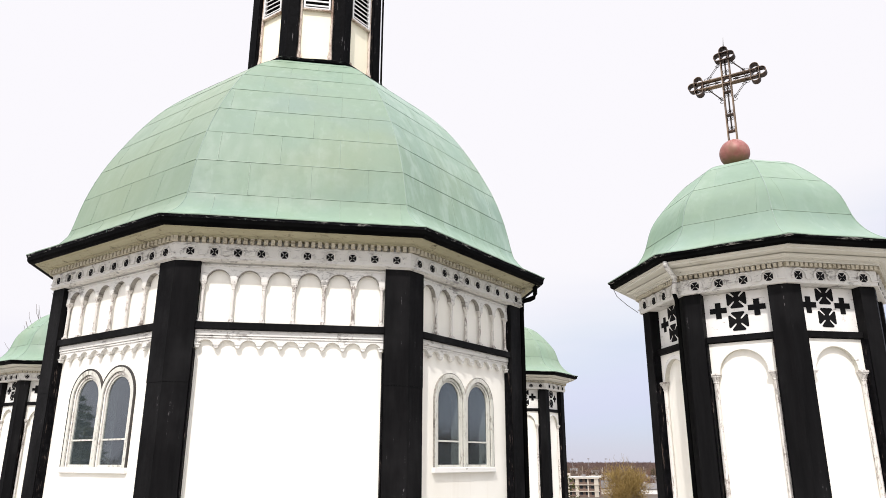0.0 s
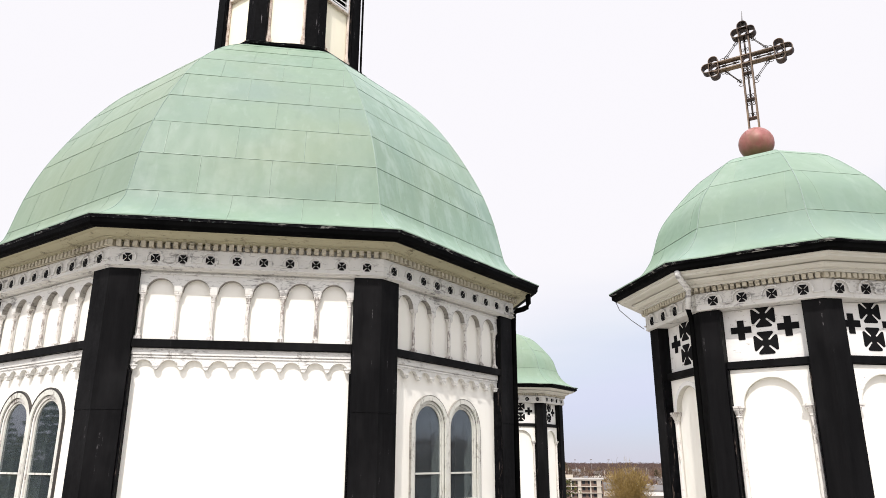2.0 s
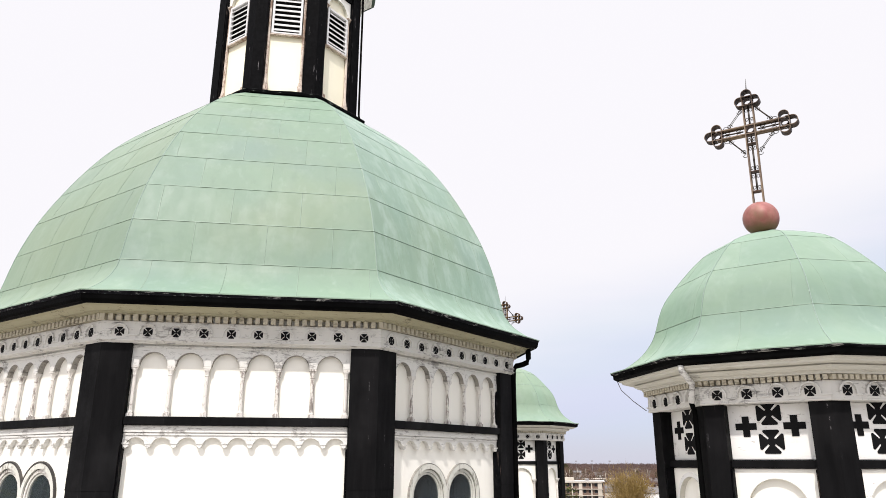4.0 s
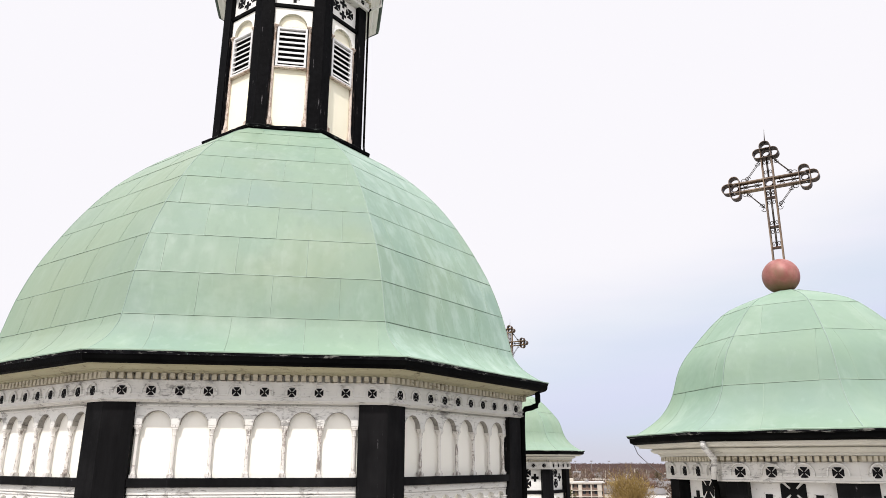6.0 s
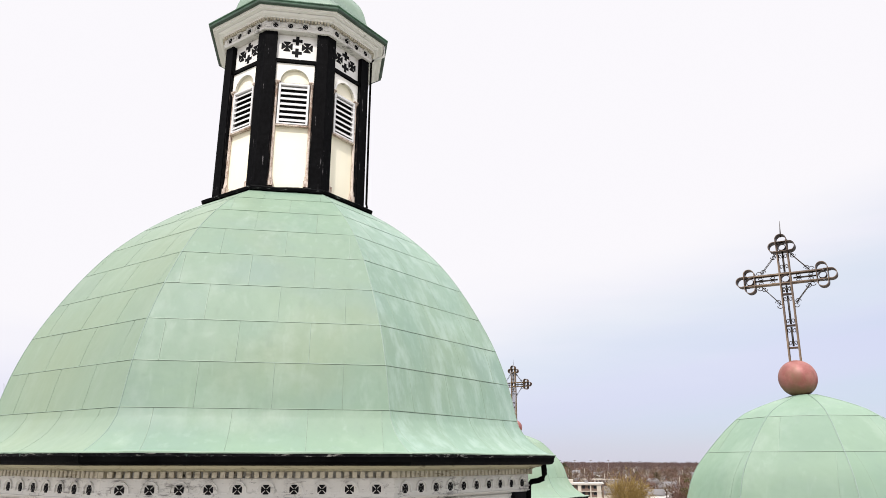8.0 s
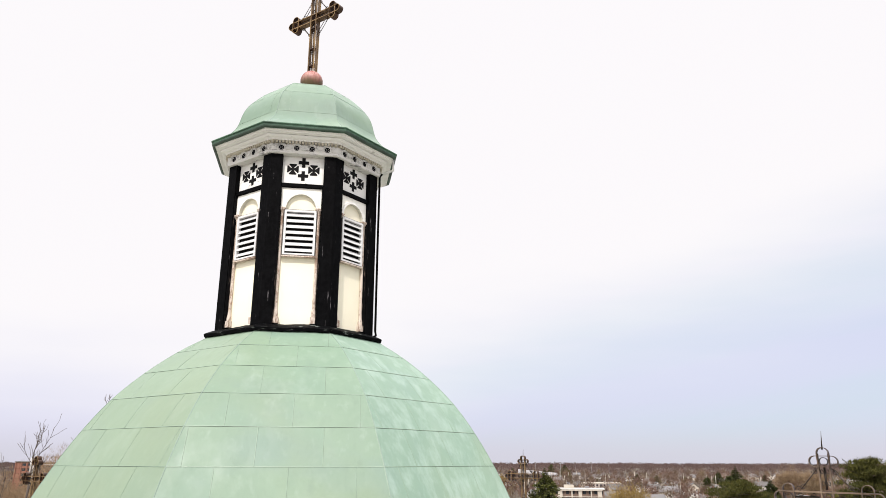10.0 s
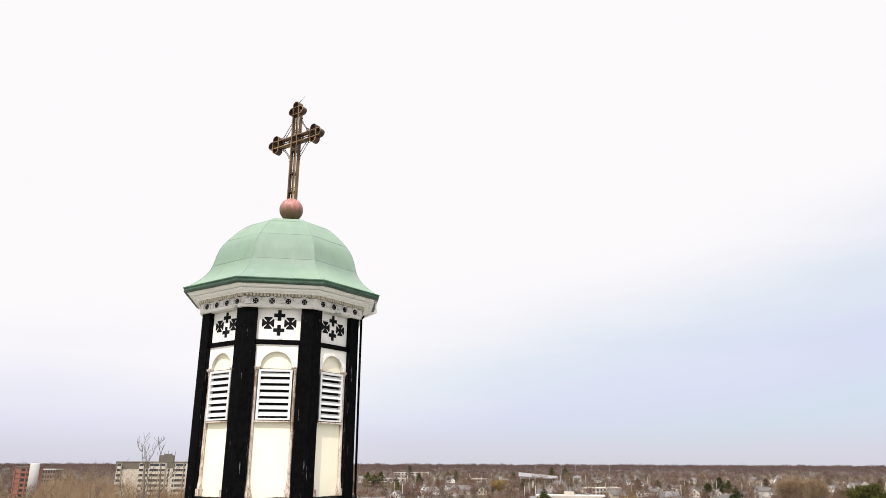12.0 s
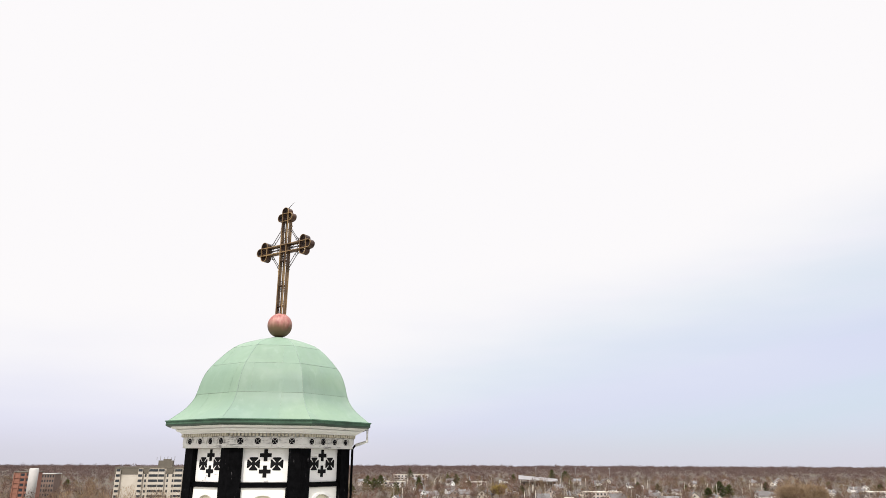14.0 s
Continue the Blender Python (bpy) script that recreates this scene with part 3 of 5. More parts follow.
def copper_dome(parent, points, courses, width, shift, under=True, chalky=(), dull=()):
    """Copper sheets in courses on eight faces, with standing seams on the ribs."""
    prof = smooth_profile(points)
    if under:
        part("dome_shell", oct_sweep([(r * C8 - 0.006, z) for r, z in prof] + [(prof[-1][0] * C8 - 0.12, prof[-1][1] - 0.05), (prof[0][0] * C8 - 0.2, prof[0][1] - 0.02)]), COPPER_DARK, parent, "dark seams under green copper sheets")
    rng = random.Random(5)
    hem, gap = (0.0095, 0.0022) if prof[0][0] > 3 else (0.007, 0.0012)
    for k in range(8):
        slide = 0.0 if k == 0 else rng.uniform(-0.4, 0.4) * width
        for i, (z0, z1) in enumerate(zip(courses, courses[1:])):
            half = dome_profile(prof, z0) * math.sin(radians(22.5))
            start = shift + slide + (width / 2 if i % 2 else 0.0)
            while start > -half + 0.10:
                start -= width
            edges = [-9.0]
            x = start
            while x < half - 0.10:
                if x > -half + 0.10:
                    edges.append(x + rng.uniform(-0.03, 0.03))
                x += width
            edges.append(9.0)
            for a, b in zip(edges, edges[1:]):
                q = part("copper_sheet", sheet_mesh(prof, z0 + gap, z1 - gap, a + gap * 0.6, b - gap * 0.6, rng.uniform(0.3, 0.7) * hem, hem), COPPER_CHALKY_LIFTED if k in chalky else COPPER_DULL_TONED if k in dull else COPPER, parent, "", turned(k))
                q.data.materials.append(SEAM_PALE)
    bm = bmesh.new()
    c = radians(-67.5)
    tube(bm, [((r + 0.006) * math.cos(c), (r + 0.006) * math.sin(c), z) for r, z in prof], 0.006 if prof[0][0] > 3 else 0.005, 7)
    around("rib_seam", bm, COPPER_RIB, parent)


def colonnette(height, r, cap=1.0):
    """A slim half-round column with base and capital, standing on z = 0 at the origin."""
    bm = bmesh.new()
    w = r * 1.6 * cap
    add_box(bm, -w, w, -w, w, 0, 0.05 * height + 0.01)
    lathe(bm, [(r * 1.5, 0.05 * height + 0.01), (r * 1.6, 0.08 * height), (r * 1.1, 0.12 * height), (r, 0.16 * height), (r * 0.95, 0.80 * height), (r * 1.3, 0.82 * height), (r * 1.05, 0.84 * height), (r * 1.35 * cap, 0.90 * height), (r * 1.55 * cap, 0.93 * height)], n=8)
    add_box(bm, -w * 0.95, w * 0.95, -w * 0.95, w * 0.95, 0.93 * height, 0.962 * height)
    add_box(bm, -w * 1.15, w * 1.15, -w * 1.1, w * 1.1, 0.963 * height, height)
    return bm


def finial_cross(name, m, label, size, post, reach=0.44, lean=0.012, tip=0.30, r=0.255, ball=None, edge=None, group="crosses on the domes"):
    """Ball and open ironwork cross. The origin is the ball's foot; the cross spans the x axis."""
    ob = thing(name, m, label, "cross", group)
    ball = ball or BALL
    edge = edge or GILT
    side = 0.35 if size < 1 else 0.55
    deep = 1.5 if size < 1 else 1.15
    bm = bmesh.new()
    lathe(bm, [(r * math.sin(radians(a)), r * 0.86 - r * math.cos(radians(a))) for a in range(8, 178, 10)] + [(0.02, r * 1.86)], n=28)
    part("ball", bm, ball, ob, "dull red painted copper ball")
    z0 = r * 1.84
    zc = z0 + post
    w, d, b = 0.066 * size, 0.047 * size, 0.0078 * size
    arm, head = 0.46 * size, reach * size
    # two flat bars front and back on each side of the post and of the arms
    for y in (-d, d):
        for s in (-1, 1):
            part("post_bar", box(s * w - b, s * w + b, y - b, y + b, z0 - 0.02, zc + head + 0.10 * size), edge, ob)
            part("arm_bar", box(-arm - 0.10 * size, arm + 0.10 * size, y - b * 1.1, y + b * 1.1, zc + s * w - b, zc + s * w + b), edge, ob)
    for s in (-1, 1):
        part("post_plate", box(s * (w + b) - 0.003, s * (w + b) + 0.003, -d * side, d * side, z0 - 0.02, zc + head), PLATE, ob)
        for e in (-1, 1):
            x0, x1 = sorted((e * (w + b + 0.004), e * arm))
            part("arm_plate", box(x0, x1, -d, d, zc + s * (w + b) - 0.003, zc + s * (w + b) + 0.003), PLATE, ob)
    rungs = [z0 + 0.16, z0 + post * 0.42, zc - 0.22 * size, zc - w - b, zc + w + b]
    for z in rungs:
        part("rung", box(-w, w, -d, d, z - b, z + b), IRON, ob)

    def hoop(cx, cz, rad, depth, a0=0, a1=360, mat=IRON, nm="hoop", thick=0.006):
        bm = bmesh.new()
        line = arc(cx, cz, rad, a0, a1, 20)
        band(bm, [(cx + (x - cx) * (1 - thick / rad), cz + (z - cz) * (1 - thick / rad)) for x, z in line], line, -depth, depth)
        part(nm, bm, mat, ob)
    hoop(0, zc, w * 0.85, d)
    # each end: bars run through a ring and a long oval loop and close in a half round

    def ribbon(line, depth, nm, thick=0.007):
        """A flat iron strip bent along a closed or open line, with a gilt front edge."""
        n = len(line)
        inner = []
        for i, (x, z) in enumerate(line):
            p, q = line[max(i - 1, 0)], line[min(i + 1, n - 1)]
            tx, tz = q[0] - p[0], q[1] - p[1]
            ln = math.hypot(tx, tz) or 1.0
            inner.append((x - tz / ln * thick * size, z + tx / ln * thick * size))
        bm = bmesh.new()
        band(bm, inner, line, -depth, depth)
        strip = part(nm, bm, IRON, ob)
        inner2 = [(x + (ix - x) * 1.12, z + (iz - z) * 1.12) for (x, z), (ix, iz) in zip(line, inner)]
        outer2 = [(x - (ix - x) * 0.1, z - (iz - z) * 0.1) for (x, z), (ix, iz) in zip(line, inner)]
        bm = bmesh.new()
        band(bm, inner2, outer2, -depth - 0.006 * size, -depth + 0.004 * size)
        part("edge_strip", bm, edge, strip)

    half, tall, round_r = 0.072 * size, 0.172 * size, w + b
    for dx, dz, along in ((-1, 0, arm), (1, 0, arm), (0, 1, head)):
        def put(u, v):
            """u along the bar outwards from the centre, v across it."""
            return (u * dx - v * dz, zc + u * dz + v * dx)
        cx, cz = put(along, 0)
        hoop(cx, cz, w * 0.80, d, nm="inner_ring")
        loop = [(along + half * math.cos(radians(a)), (tall - half) + half * math.sin(radians(a))) for a in range(0, 181, 15)]
        loop += [(along + half * math.cos(radians(a)), -(tall - half) + half * math.sin(radians(a))) for a in range(180, 361, 15)]
        ribbon([put(u, v) for u, v in loop + loop[:1]], d * deep, "oval_loop")
        tip_u = along + 0.105 * size
        cap = [(along + 0.02 * size, -round_r)] + [(tip_u + round_r * math.cos(radians(a)), round_r * math.sin(radians(a))) for a in range(-90, 91, 15)] + [(along + 0.02 * size, round_r)]
        ribbon([put(u, v) for u, v in cap], d * deep, "end_loop")
    # scrolls in the open panels and diagonal braces between the arms
    def scroll(cx, cz, rad, flip, up, sx=1.0, sz=1.0):
        bm = bmesh.new()
        pts = []
        for i in range(15):
            a = radians(i * 26)
            rr = rad * (1 - i / 22)
            pts.append((cx + flip * sx * rr * math.cos(a), 0.0, cz + up * sz * rr * math.sin(a)))
        tube(bm, pts, 0.0055 * size, 4)
        part("scroll", bm, WIRE, ob)
    def bar(p, q, rad=0.006):
        bm = bmesh.new()
        tube(bm, [p, q], rad * size, 4)
        part("brace", bm, WIRE, ob)
    for sx in (-1, 1):
        for sz in (-1, 1):
            x, z = sx * 0.30 * size, zc + sz * (w + 0.035 * size)
            x2, z2 = sx * (w + 0.035 * size), zc + sz * 0.345 * size
            for y in (-d * 0.5, d * 0.5):
                bar((x, y, z), (x2, y, z2))
            for px, pz, f, u in ((x + sx * 0.03 * size, z + 0.0, sx, sz), (x2 + 0.0, z2 + sz * 0.03 * size, sx, sz), (x - sx * 0.02 * size, z + sz * 0.02 * size, -sx, sz), (x2 + sx * 0.02 * size, z2 - sz * 0.02 * size, sx, -sz)):
                scroll(px, pz, 0.039 * size, f, u)
    for lo, hi in zip(sorted(rungs[:4]), sorted(rungs[:4])[1:]):
        bar((0, 0, lo + 0.02), (0, 0, hi - 0.02), 0.013 if size < 1 else 0.007)
        for z, up in ((lo + 0.06 * size, 1), (hi - 0.06 * size, -1)):
            for sx in (-1, 1):
                scroll(sx * w * 0.52, z, w * 0.36, -sx, up, 1.0, 1.5)
    bar((0, 0, zc + w + 0.03), (0, 0, zc + head - w), 0.013)
    for z, up in ((0.17, 1), (0.33, -1)):
        for sx in (-1, 1):
            scroll(sx * w * 0.52, zc + z * size, w * 0.36, -sx, up, 1.0, 1.5)
    for sx in (-1, 1):
        bar((sx * (w + 0.03), 0, zc), (sx * (arm - w), 0, zc), 0.013)
        for x, f in ((0.16, 1), (0.32, -1)):
            for sz in (-1, 1):
                scroll(sx * x * size, zc + sz * w * 0.52, w * 0.36, sx * f, -sz, 1.5, 1.0)
    bm = bmesh.new()
    top = zc + head + 0.105 * size + w
    tube(bm, [(0, 0, top - 0.02), (lean * 0.45, 0, top + tip * 0.45), (lean, 0, top + tip)], 0.010, 5, 0.002)
    part("spike", bm, WIRE, ob)
    return ob


# ---- ground and church body ----
bm = bmesh.new()
bmesh.ops.create_circle(bm, cap_ends=True, segments=64, radius=4800)
tagged(part("ground", bm, GROUND, None), "dry early spring ground of a flat town", "ground", "", "structure")

# unseen pale disc, added to bounce light up onto shaded faces
bm = bmesh.new()
bmesh.ops.create_circle(bm, cap_ends=True, segments=48, radius=100)
paving = part("pavement", bm, BOUNCE_PAVING, None, "grey concrete paving round the church", pose(0, 0, 0.02))
tagged(paving, "", "pavement", "", "structure")

SITE = pose(0, 0, 0, 0, 0, TURN)
ROOF = -2.2  # the flat church roof under the drum, from the sills' height
bm = box(-8.9, 8.9, -8.9, 8.9, 0.0, UP + ROOF - 0.3)
body = thing("church_body", SITE, "plain cream church body below the domes", "church", "", "structure")
part("wall", bm, STUCCO, body)
# unseen roof; its grey is set to throw light up at drum and cupolas
part("roof", box(-9.1, 9.1, -9.1, 9.1, UP + ROOF - 0.296, UP + ROOF), BOUNCE_ROOF, body, "flat grey gravel roof")


# ---- main drum and dome ----
drum = thing("domed_drum", pose(0, 0, UP, 0, 0, TURN), "octagonal cream drum with black corner pillars and green copper dome", "dome")
WALL, PIL, IN = 4.335, 4.495, 1.475
WINDOW_FACES = (-1, 1, 3, -3)
Z_SILL, Z_SPRING, R_OPEN, X_OPEN = -0.10, 1.0, 0.40, 0.462


def plain_wall(parent, k):
    part("wall_panel", box(-1.80, 1.80, -WALL, -WALL + 0.25, ROOF, 3.06), STUCCO, parent, "", turned(k))


def window_wall(parent, k):
    bm = bmesh.new()
    y0, y1 = -WALL, -WALL + 0.25
    x_in, x_out = X_OPEN - R_OPEN, X_OPEN + R_OPEN
    add_box(bm, -1.80, 1.80, y0, y1, ROOF, Z_SILL)
    for a, b in ((-1.80, -x_out), (-x_in, x_in), (x_out, 1.80)):
        add_box(bm, a, b, y0, y1, Z_SILL, Z_SPRING)
    low = [(-1.80, Z_SPRING)] + arc(-X_OPEN, Z_SPRING, R_OPEN, 180, 0, 16) + arc(X_OPEN, Z_SPRING, R_OPEN, 180, 0, 16) + [(1.80, Z_SPRING)]
    fringe(bm, low, 3.06, y0, y1)
    bmesh.ops.remove_doubles(bm, verts=bm.verts[:], dist=0.0005)
    part("wall_panel", bm, STUCCO, parent, "", turned(k))


def twin_window(parent, k):
    """Two arched lights with peeling frames, one surround and one sill."""
    y = -WALL
    lo, zs = Z_SILL, Z_SPRING

    def casing(r):
        """The line that runs up one side, over both arches and down the other side."""
        a = math.degrees(math.acos(X_OPEN / r)) if r > X_OPEN else 0.0
        return [(-X_OPEN - r, lo)] + arc(-X_OPEN, zs, r, 180, a, 18) + arc(X_OPEN, zs, r, 180 - a, 0, 18) + [(X_OPEN + r, lo)]
    # outline paints the casing's shadow line: grey on right faces, darker on left
    bm = bmesh.new()
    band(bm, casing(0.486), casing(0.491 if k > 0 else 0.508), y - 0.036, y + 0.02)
    win = part("window", bm, SHADE_GREY if k > 0 else DARK_LINE, parent, "pair of arched windows with flaking white casing", turned(k))
    for s in (-1, 1):
        cx = s * X_OPEN
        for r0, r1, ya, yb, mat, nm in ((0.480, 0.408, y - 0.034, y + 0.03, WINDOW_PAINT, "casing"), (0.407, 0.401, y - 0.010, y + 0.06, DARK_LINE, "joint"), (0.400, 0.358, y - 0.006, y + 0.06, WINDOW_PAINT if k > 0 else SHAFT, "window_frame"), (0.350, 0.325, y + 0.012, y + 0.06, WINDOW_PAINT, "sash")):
            bm = bmesh.new()
            o = [(cx - r0, lo + 0.002)] + arc(cx, zs, r0, 180, 0, 18) + [(cx + r0, lo + 0.002)]
            i = [(cx - r1, lo + 0.002)] + arc(cx, zs, r1, 180, 0, 18) + [(cx + r1, lo + 0.002)]
            band(bm, i, o, ya + 0.001 * s, yb)
            part(nm, bm, mat, win)
        g = 0.327
        part("glazing_bar", box(cx - g, cx + g, y + 0.018, y + 0.045, 0.315, 0.342), WINDOW_PAINT, win)
        part("bottom_rail", box(cx - g, cx + g, y + 0.014, y + 0.05, lo + 0.003, lo + 0.04), WINDOW_PAINT, win)
        bm = bmesh.new()
        plate(bm, [(cx - g - 0.01, lo + 0.03), (cx + g + 0.01, lo + 0.03)] + arc(cx, zs, g + 0.01, 0, 180, 18), y + 0.032, y + 0.038)
        pane = part("pane", bm, GLASS, win, "dim grey reflecting glass")
        pane.visible_shadow = False
    part("sill", box(-X_OPEN - 0.52, X_OPEN + 0.52, y - 0.055, y + 0.05, lo - 0.092, lo - 0.003, 0.008), WHITE_TRIM, win)


for k in range(-3, 5):
    if k in WINDOW_FACES:
        window_wall(drum, k)
        twin_window(drum, k)
    else:
        plain_wall(drum, k)
# the darkness of the room is put into the colour of this lining
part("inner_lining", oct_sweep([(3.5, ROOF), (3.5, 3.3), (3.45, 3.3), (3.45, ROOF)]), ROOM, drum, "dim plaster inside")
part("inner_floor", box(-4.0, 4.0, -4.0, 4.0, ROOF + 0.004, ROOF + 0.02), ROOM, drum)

around("pillar", face_pillar(PIL, 4.10, IN, ROOF, 1.16), CLADDING, drum, "black sheet-metal corner pillar")
around("pillar_cladding", face_pillar(PIL + 0.006, 4.10, IN - 0.004, 1.145, 3.06), CLADDING, drum, "upper black cladding sheet")
around("string_course", box(-IN + 0.005, IN - 0.005, -WALL - 0.15, -WALL + 0.05, 1.97, 2.08, 0.006), CLADDING, drum, "black sheet-metal string course")

for s in (-1, 1):
    x0, x1 = sorted((s * (IN - 0.006), s * (IN - 0.028)))
    around("pillar_trim", box(x0, x1, -PIL + 0.015, -WALL + 0.02, ROOF, 1.67, 0.003), WORN_EDGE, drum, "weathered dark edge strip of a pillar")

# arcade of six round arches between the string course and the frieze
ARC_W, N_ARC, ARC_R, ARC_Z = 0.476, 6, 0.186, 2.757
low = [(-IN + 0.004, ARC_Z)]
for i in range(N_ARC):
    low += arc((i - 2.5) * ARC_W, ARC_Z, ARC_R, 180, 0, 16)
low += [(IN - 0.004, ARC_Z)]
around("upper_fillet", box(-IN + 0.006, IN - 0.006, -WALL - 0.104, -WALL - 0.078, 2.995, 3.02, 0.005), PAINT, drum)
bm = bmesh.new()
fringe(bm, low, 3.04, -WALL - 0.082, -WALL + 0.02)
around("arcade", bm, PAINT, drum, "row of blind round arches, flaking paint")
# thin dark grey bands paint the shade under each arch
bm = None
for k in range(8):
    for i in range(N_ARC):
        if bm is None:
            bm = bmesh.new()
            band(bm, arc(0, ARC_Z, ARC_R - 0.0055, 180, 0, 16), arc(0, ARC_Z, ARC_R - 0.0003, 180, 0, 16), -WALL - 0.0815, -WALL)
            bm = part("arch_soffit", bm, SHADE_GREY, drum, "", turned(k) @ pose((i - 2.5) * ARC_W, 0, 0)).data
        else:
            part("arch_soffit", bm, SHADE_GREY, drum, "", turned(k) @ pose((i - 2.5) * ARC_W, 0, 0))
imp = col = None
for k in range(8):
    for i in range(N_ARC + 1):
        u = (i - 3) * ARC_W
        u = max(min(u, IN - 0.056), -IN + 0.056)
        imp = part("impost", box(-0.050, 0.050, -WALL - 0.092, -WALL + 0.01, ARC_Z - 0.004, ARC_Z + 0.088, 0.004) if imp is None else imp, PAINT, drum, "", turned(k) @ pose(u, 0, 0)).data
        ob = part("colonnette", colonnette(0.668, 0.026) if col is None else col, SHAFT, drum, "", turned(k) @ pose(u, -WALL - 0.050, 2.083))
        col = ob.data

# corbel table of nine small arches under the string course
N_SC = 9
SC_W = (2 * IN - 0.02) / N_SC
low = [(-IN + 0.01, 1.715)]
for i in range(N_SC):
    cx = -IN + 0.01 + SC_W * (i + 0.5)
    low += [(x, 1.715 + (z - 1.715) * 0.82) for x, z in arc(cx, 1.715, SC_W * 0.5 - 0.042, 180, 0, 10)]
low += [(IN - 0.01, 1.715)]
bm = bmesh.new()
fringe(bm, low, 1.968, -WALL - 0.066, -WALL + 0.02)
around("corbel_table", bm, CORBEL, drum, "scalloped corbel table with flaking paint")
around("fillet", box(-IN + 0.01, IN - 0.01, -WALL - 0.094, -WALL - 0.064, 1.875, 1.968, 0.006), CORBEL, drum)
around("fillet", box(-IN + 0.01, IN - 0.01, -WALL - 0.081, -WALL - 0.064, 1.838, 1.868, 0.005), CORBEL, drum)
cor = None
for k in range(8):
    for i in range(N_SC + 1):
        u = -IN + 0.01 + SC_W * i
        u = max(min(u, IN - 0.055), -IN + 0.055)
        if cor is None:
            bm = bmesh.new()
            plate(bm, [(-0.036, 0.05), (-0.030, 0.018), (0.0, 0.0), (0.030, 0.018), (0.036, 0.05)], -WALL - 0.084, -WALL - 0.02)
            add_box(bm, -0.044, 0.044, -WALL - 0.094, -WALL - 0.02, 0.0502, 0.068)
        ob = part("corbel", bm if cor is None else cor, CORBEL, drum, "", turned(k) @ pose(u, 0, 1.678))
        cor = ob.data

# frieze with ten medallions a face, dentils, cornice and gutter
part("frieze", oct_sweep([(4.54, 3.085), (4.54, 3.332), (4.485, 3.336), (4.485, 3.42), (4.2, 3.42), (4.2, 3.085)]), FRIEZE, drum, "grey-white frieze with flaking paint")
part("frieze_mould", oct_sweep([(4.47, 3.042), (4.515, 3.045), (4.515, 3.058), (4.540, 3.061), (4.540, 3.070), (4.560, 3.073), (4.562, 3.083), (4.3, 3.083), (4.3, 3.042)]), FRIEZE, drum)


def medallions(parent, n, step, z, ap, r, ks=range(8)):
    rim_mesh = cross_mesh = None
    for k in ks:
        for i in range(n):
            m = turned(k) @ pose((i - (n - 1) / 2) * step, 0, z)
            if rim_mesh is None:
                bm = bmesh.new()
                band(bm, arc(0, -0.15 * r, r * 1.50, 195, -15, 16), arc(0, -0.15 * r, r * 1.74, 195, -15, 16), -ap - 0.026, -ap + 0.01)
                add_box(bm, r * 1.70, step - r * 1.70, -ap - 0.018, -ap + 0.01, -r * 0.75, -r * 0.50)
            ob = part("medallion", bm if rim_mesh is None else rim_mesh, PAINT, parent, "", m)
            rim_mesh = ob.data
            if cross_mesh is None:
                bm = bmesh.new()
                maltese(bm, 0, 0, r * 1.75, -ap - 0.006, -ap + 0.01, 0.05)
            ob = part("pierced_cross", bm if cross_mesh is None else cross_mesh, BLACK, ob)
            cross_mesh = ob.data


medallions(drum, 10, 0.365, 3.19, 4.54, 0.068)
dent = None
for k in range(8):
    for i in range(36):
        ob = part("dentil", box(-0.031, 0.031, -4.61, -4.48, 3.338, 3.4185) if dent is None else dent, DENTIL, drum, "", turned(k) @ pose((i - 17.5) * 0.107, 0, 0))
        dent = ob.data
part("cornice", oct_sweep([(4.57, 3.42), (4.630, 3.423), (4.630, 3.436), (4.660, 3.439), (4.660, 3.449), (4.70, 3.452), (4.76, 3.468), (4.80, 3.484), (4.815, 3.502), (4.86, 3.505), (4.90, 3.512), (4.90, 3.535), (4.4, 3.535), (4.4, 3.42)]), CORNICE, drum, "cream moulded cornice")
part("gutter", oct_sweep([(4.86, 3.50), (4.90, 3.495), (4.945, 3.51), (4.97, 3.545), (4.978, 3.612), (4.95, 3.612), (4.90, 3.58), (4.86, 3.56)]), GUTTER, drum, "black metal eaves gutter")
part("gutter_rim", worn_sweep([(4.965, 3.606), (4.984, 3.606), (4.990, 3.630), (4.996, 3.634), (4.996, 3.650), (4.965, 3.652)], 22, 0.006, 3), WORN_RIM, drum, "scraped and dented black gutter rim")
part("drip_edge", worn_sweep([(4.91, 3.652), (4.990, 3.651), (5.003, 3.646), (5.004, 3.662), (4.985, 3.668), (4.92, 3.674)], 22, 0.005, 4), SEAM_PALE, drum, "pale copper drip edge over the gutter")
DOME = [(5.33, 3.655), (5.15, 3.755), (4.95, 3.90), (4.81, 4.07), (4.735, 4.24), (4.585, 4.89), (4.365, 5.52), (4.065, 6.12), (3.715, 6.70), (3.32, 7.23), (2.83, 7.72), (2.30, 8.14), (1.86, 8.42), (1.74, 8.50)]
# faces 1 and 2 take the lifted copper, 6 and 7 the toned-down one
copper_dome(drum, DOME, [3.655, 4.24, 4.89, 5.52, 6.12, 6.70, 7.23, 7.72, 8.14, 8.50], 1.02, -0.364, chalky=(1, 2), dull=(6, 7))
def at_corner(r, z, off=0.0, a=22.5):
    return (r * math.cos(radians(a)) - off * math.sin(radians(a)), r * math.sin(radians(a)) + off * math.cos(radians(a)), z)


# ---- cupola head, shared by the lantern and the corner cupolas ----
CUP_CORNER = [(2.02, 2.575), (1.84, 2.68), (1.68, 2.80), (1.565, 2.94), (1.49, 3.09), (1.385, 3.40), (1.20, 3.66), (0.82, 4.05), (0.48, 4.22), (0.12, 4.335)]
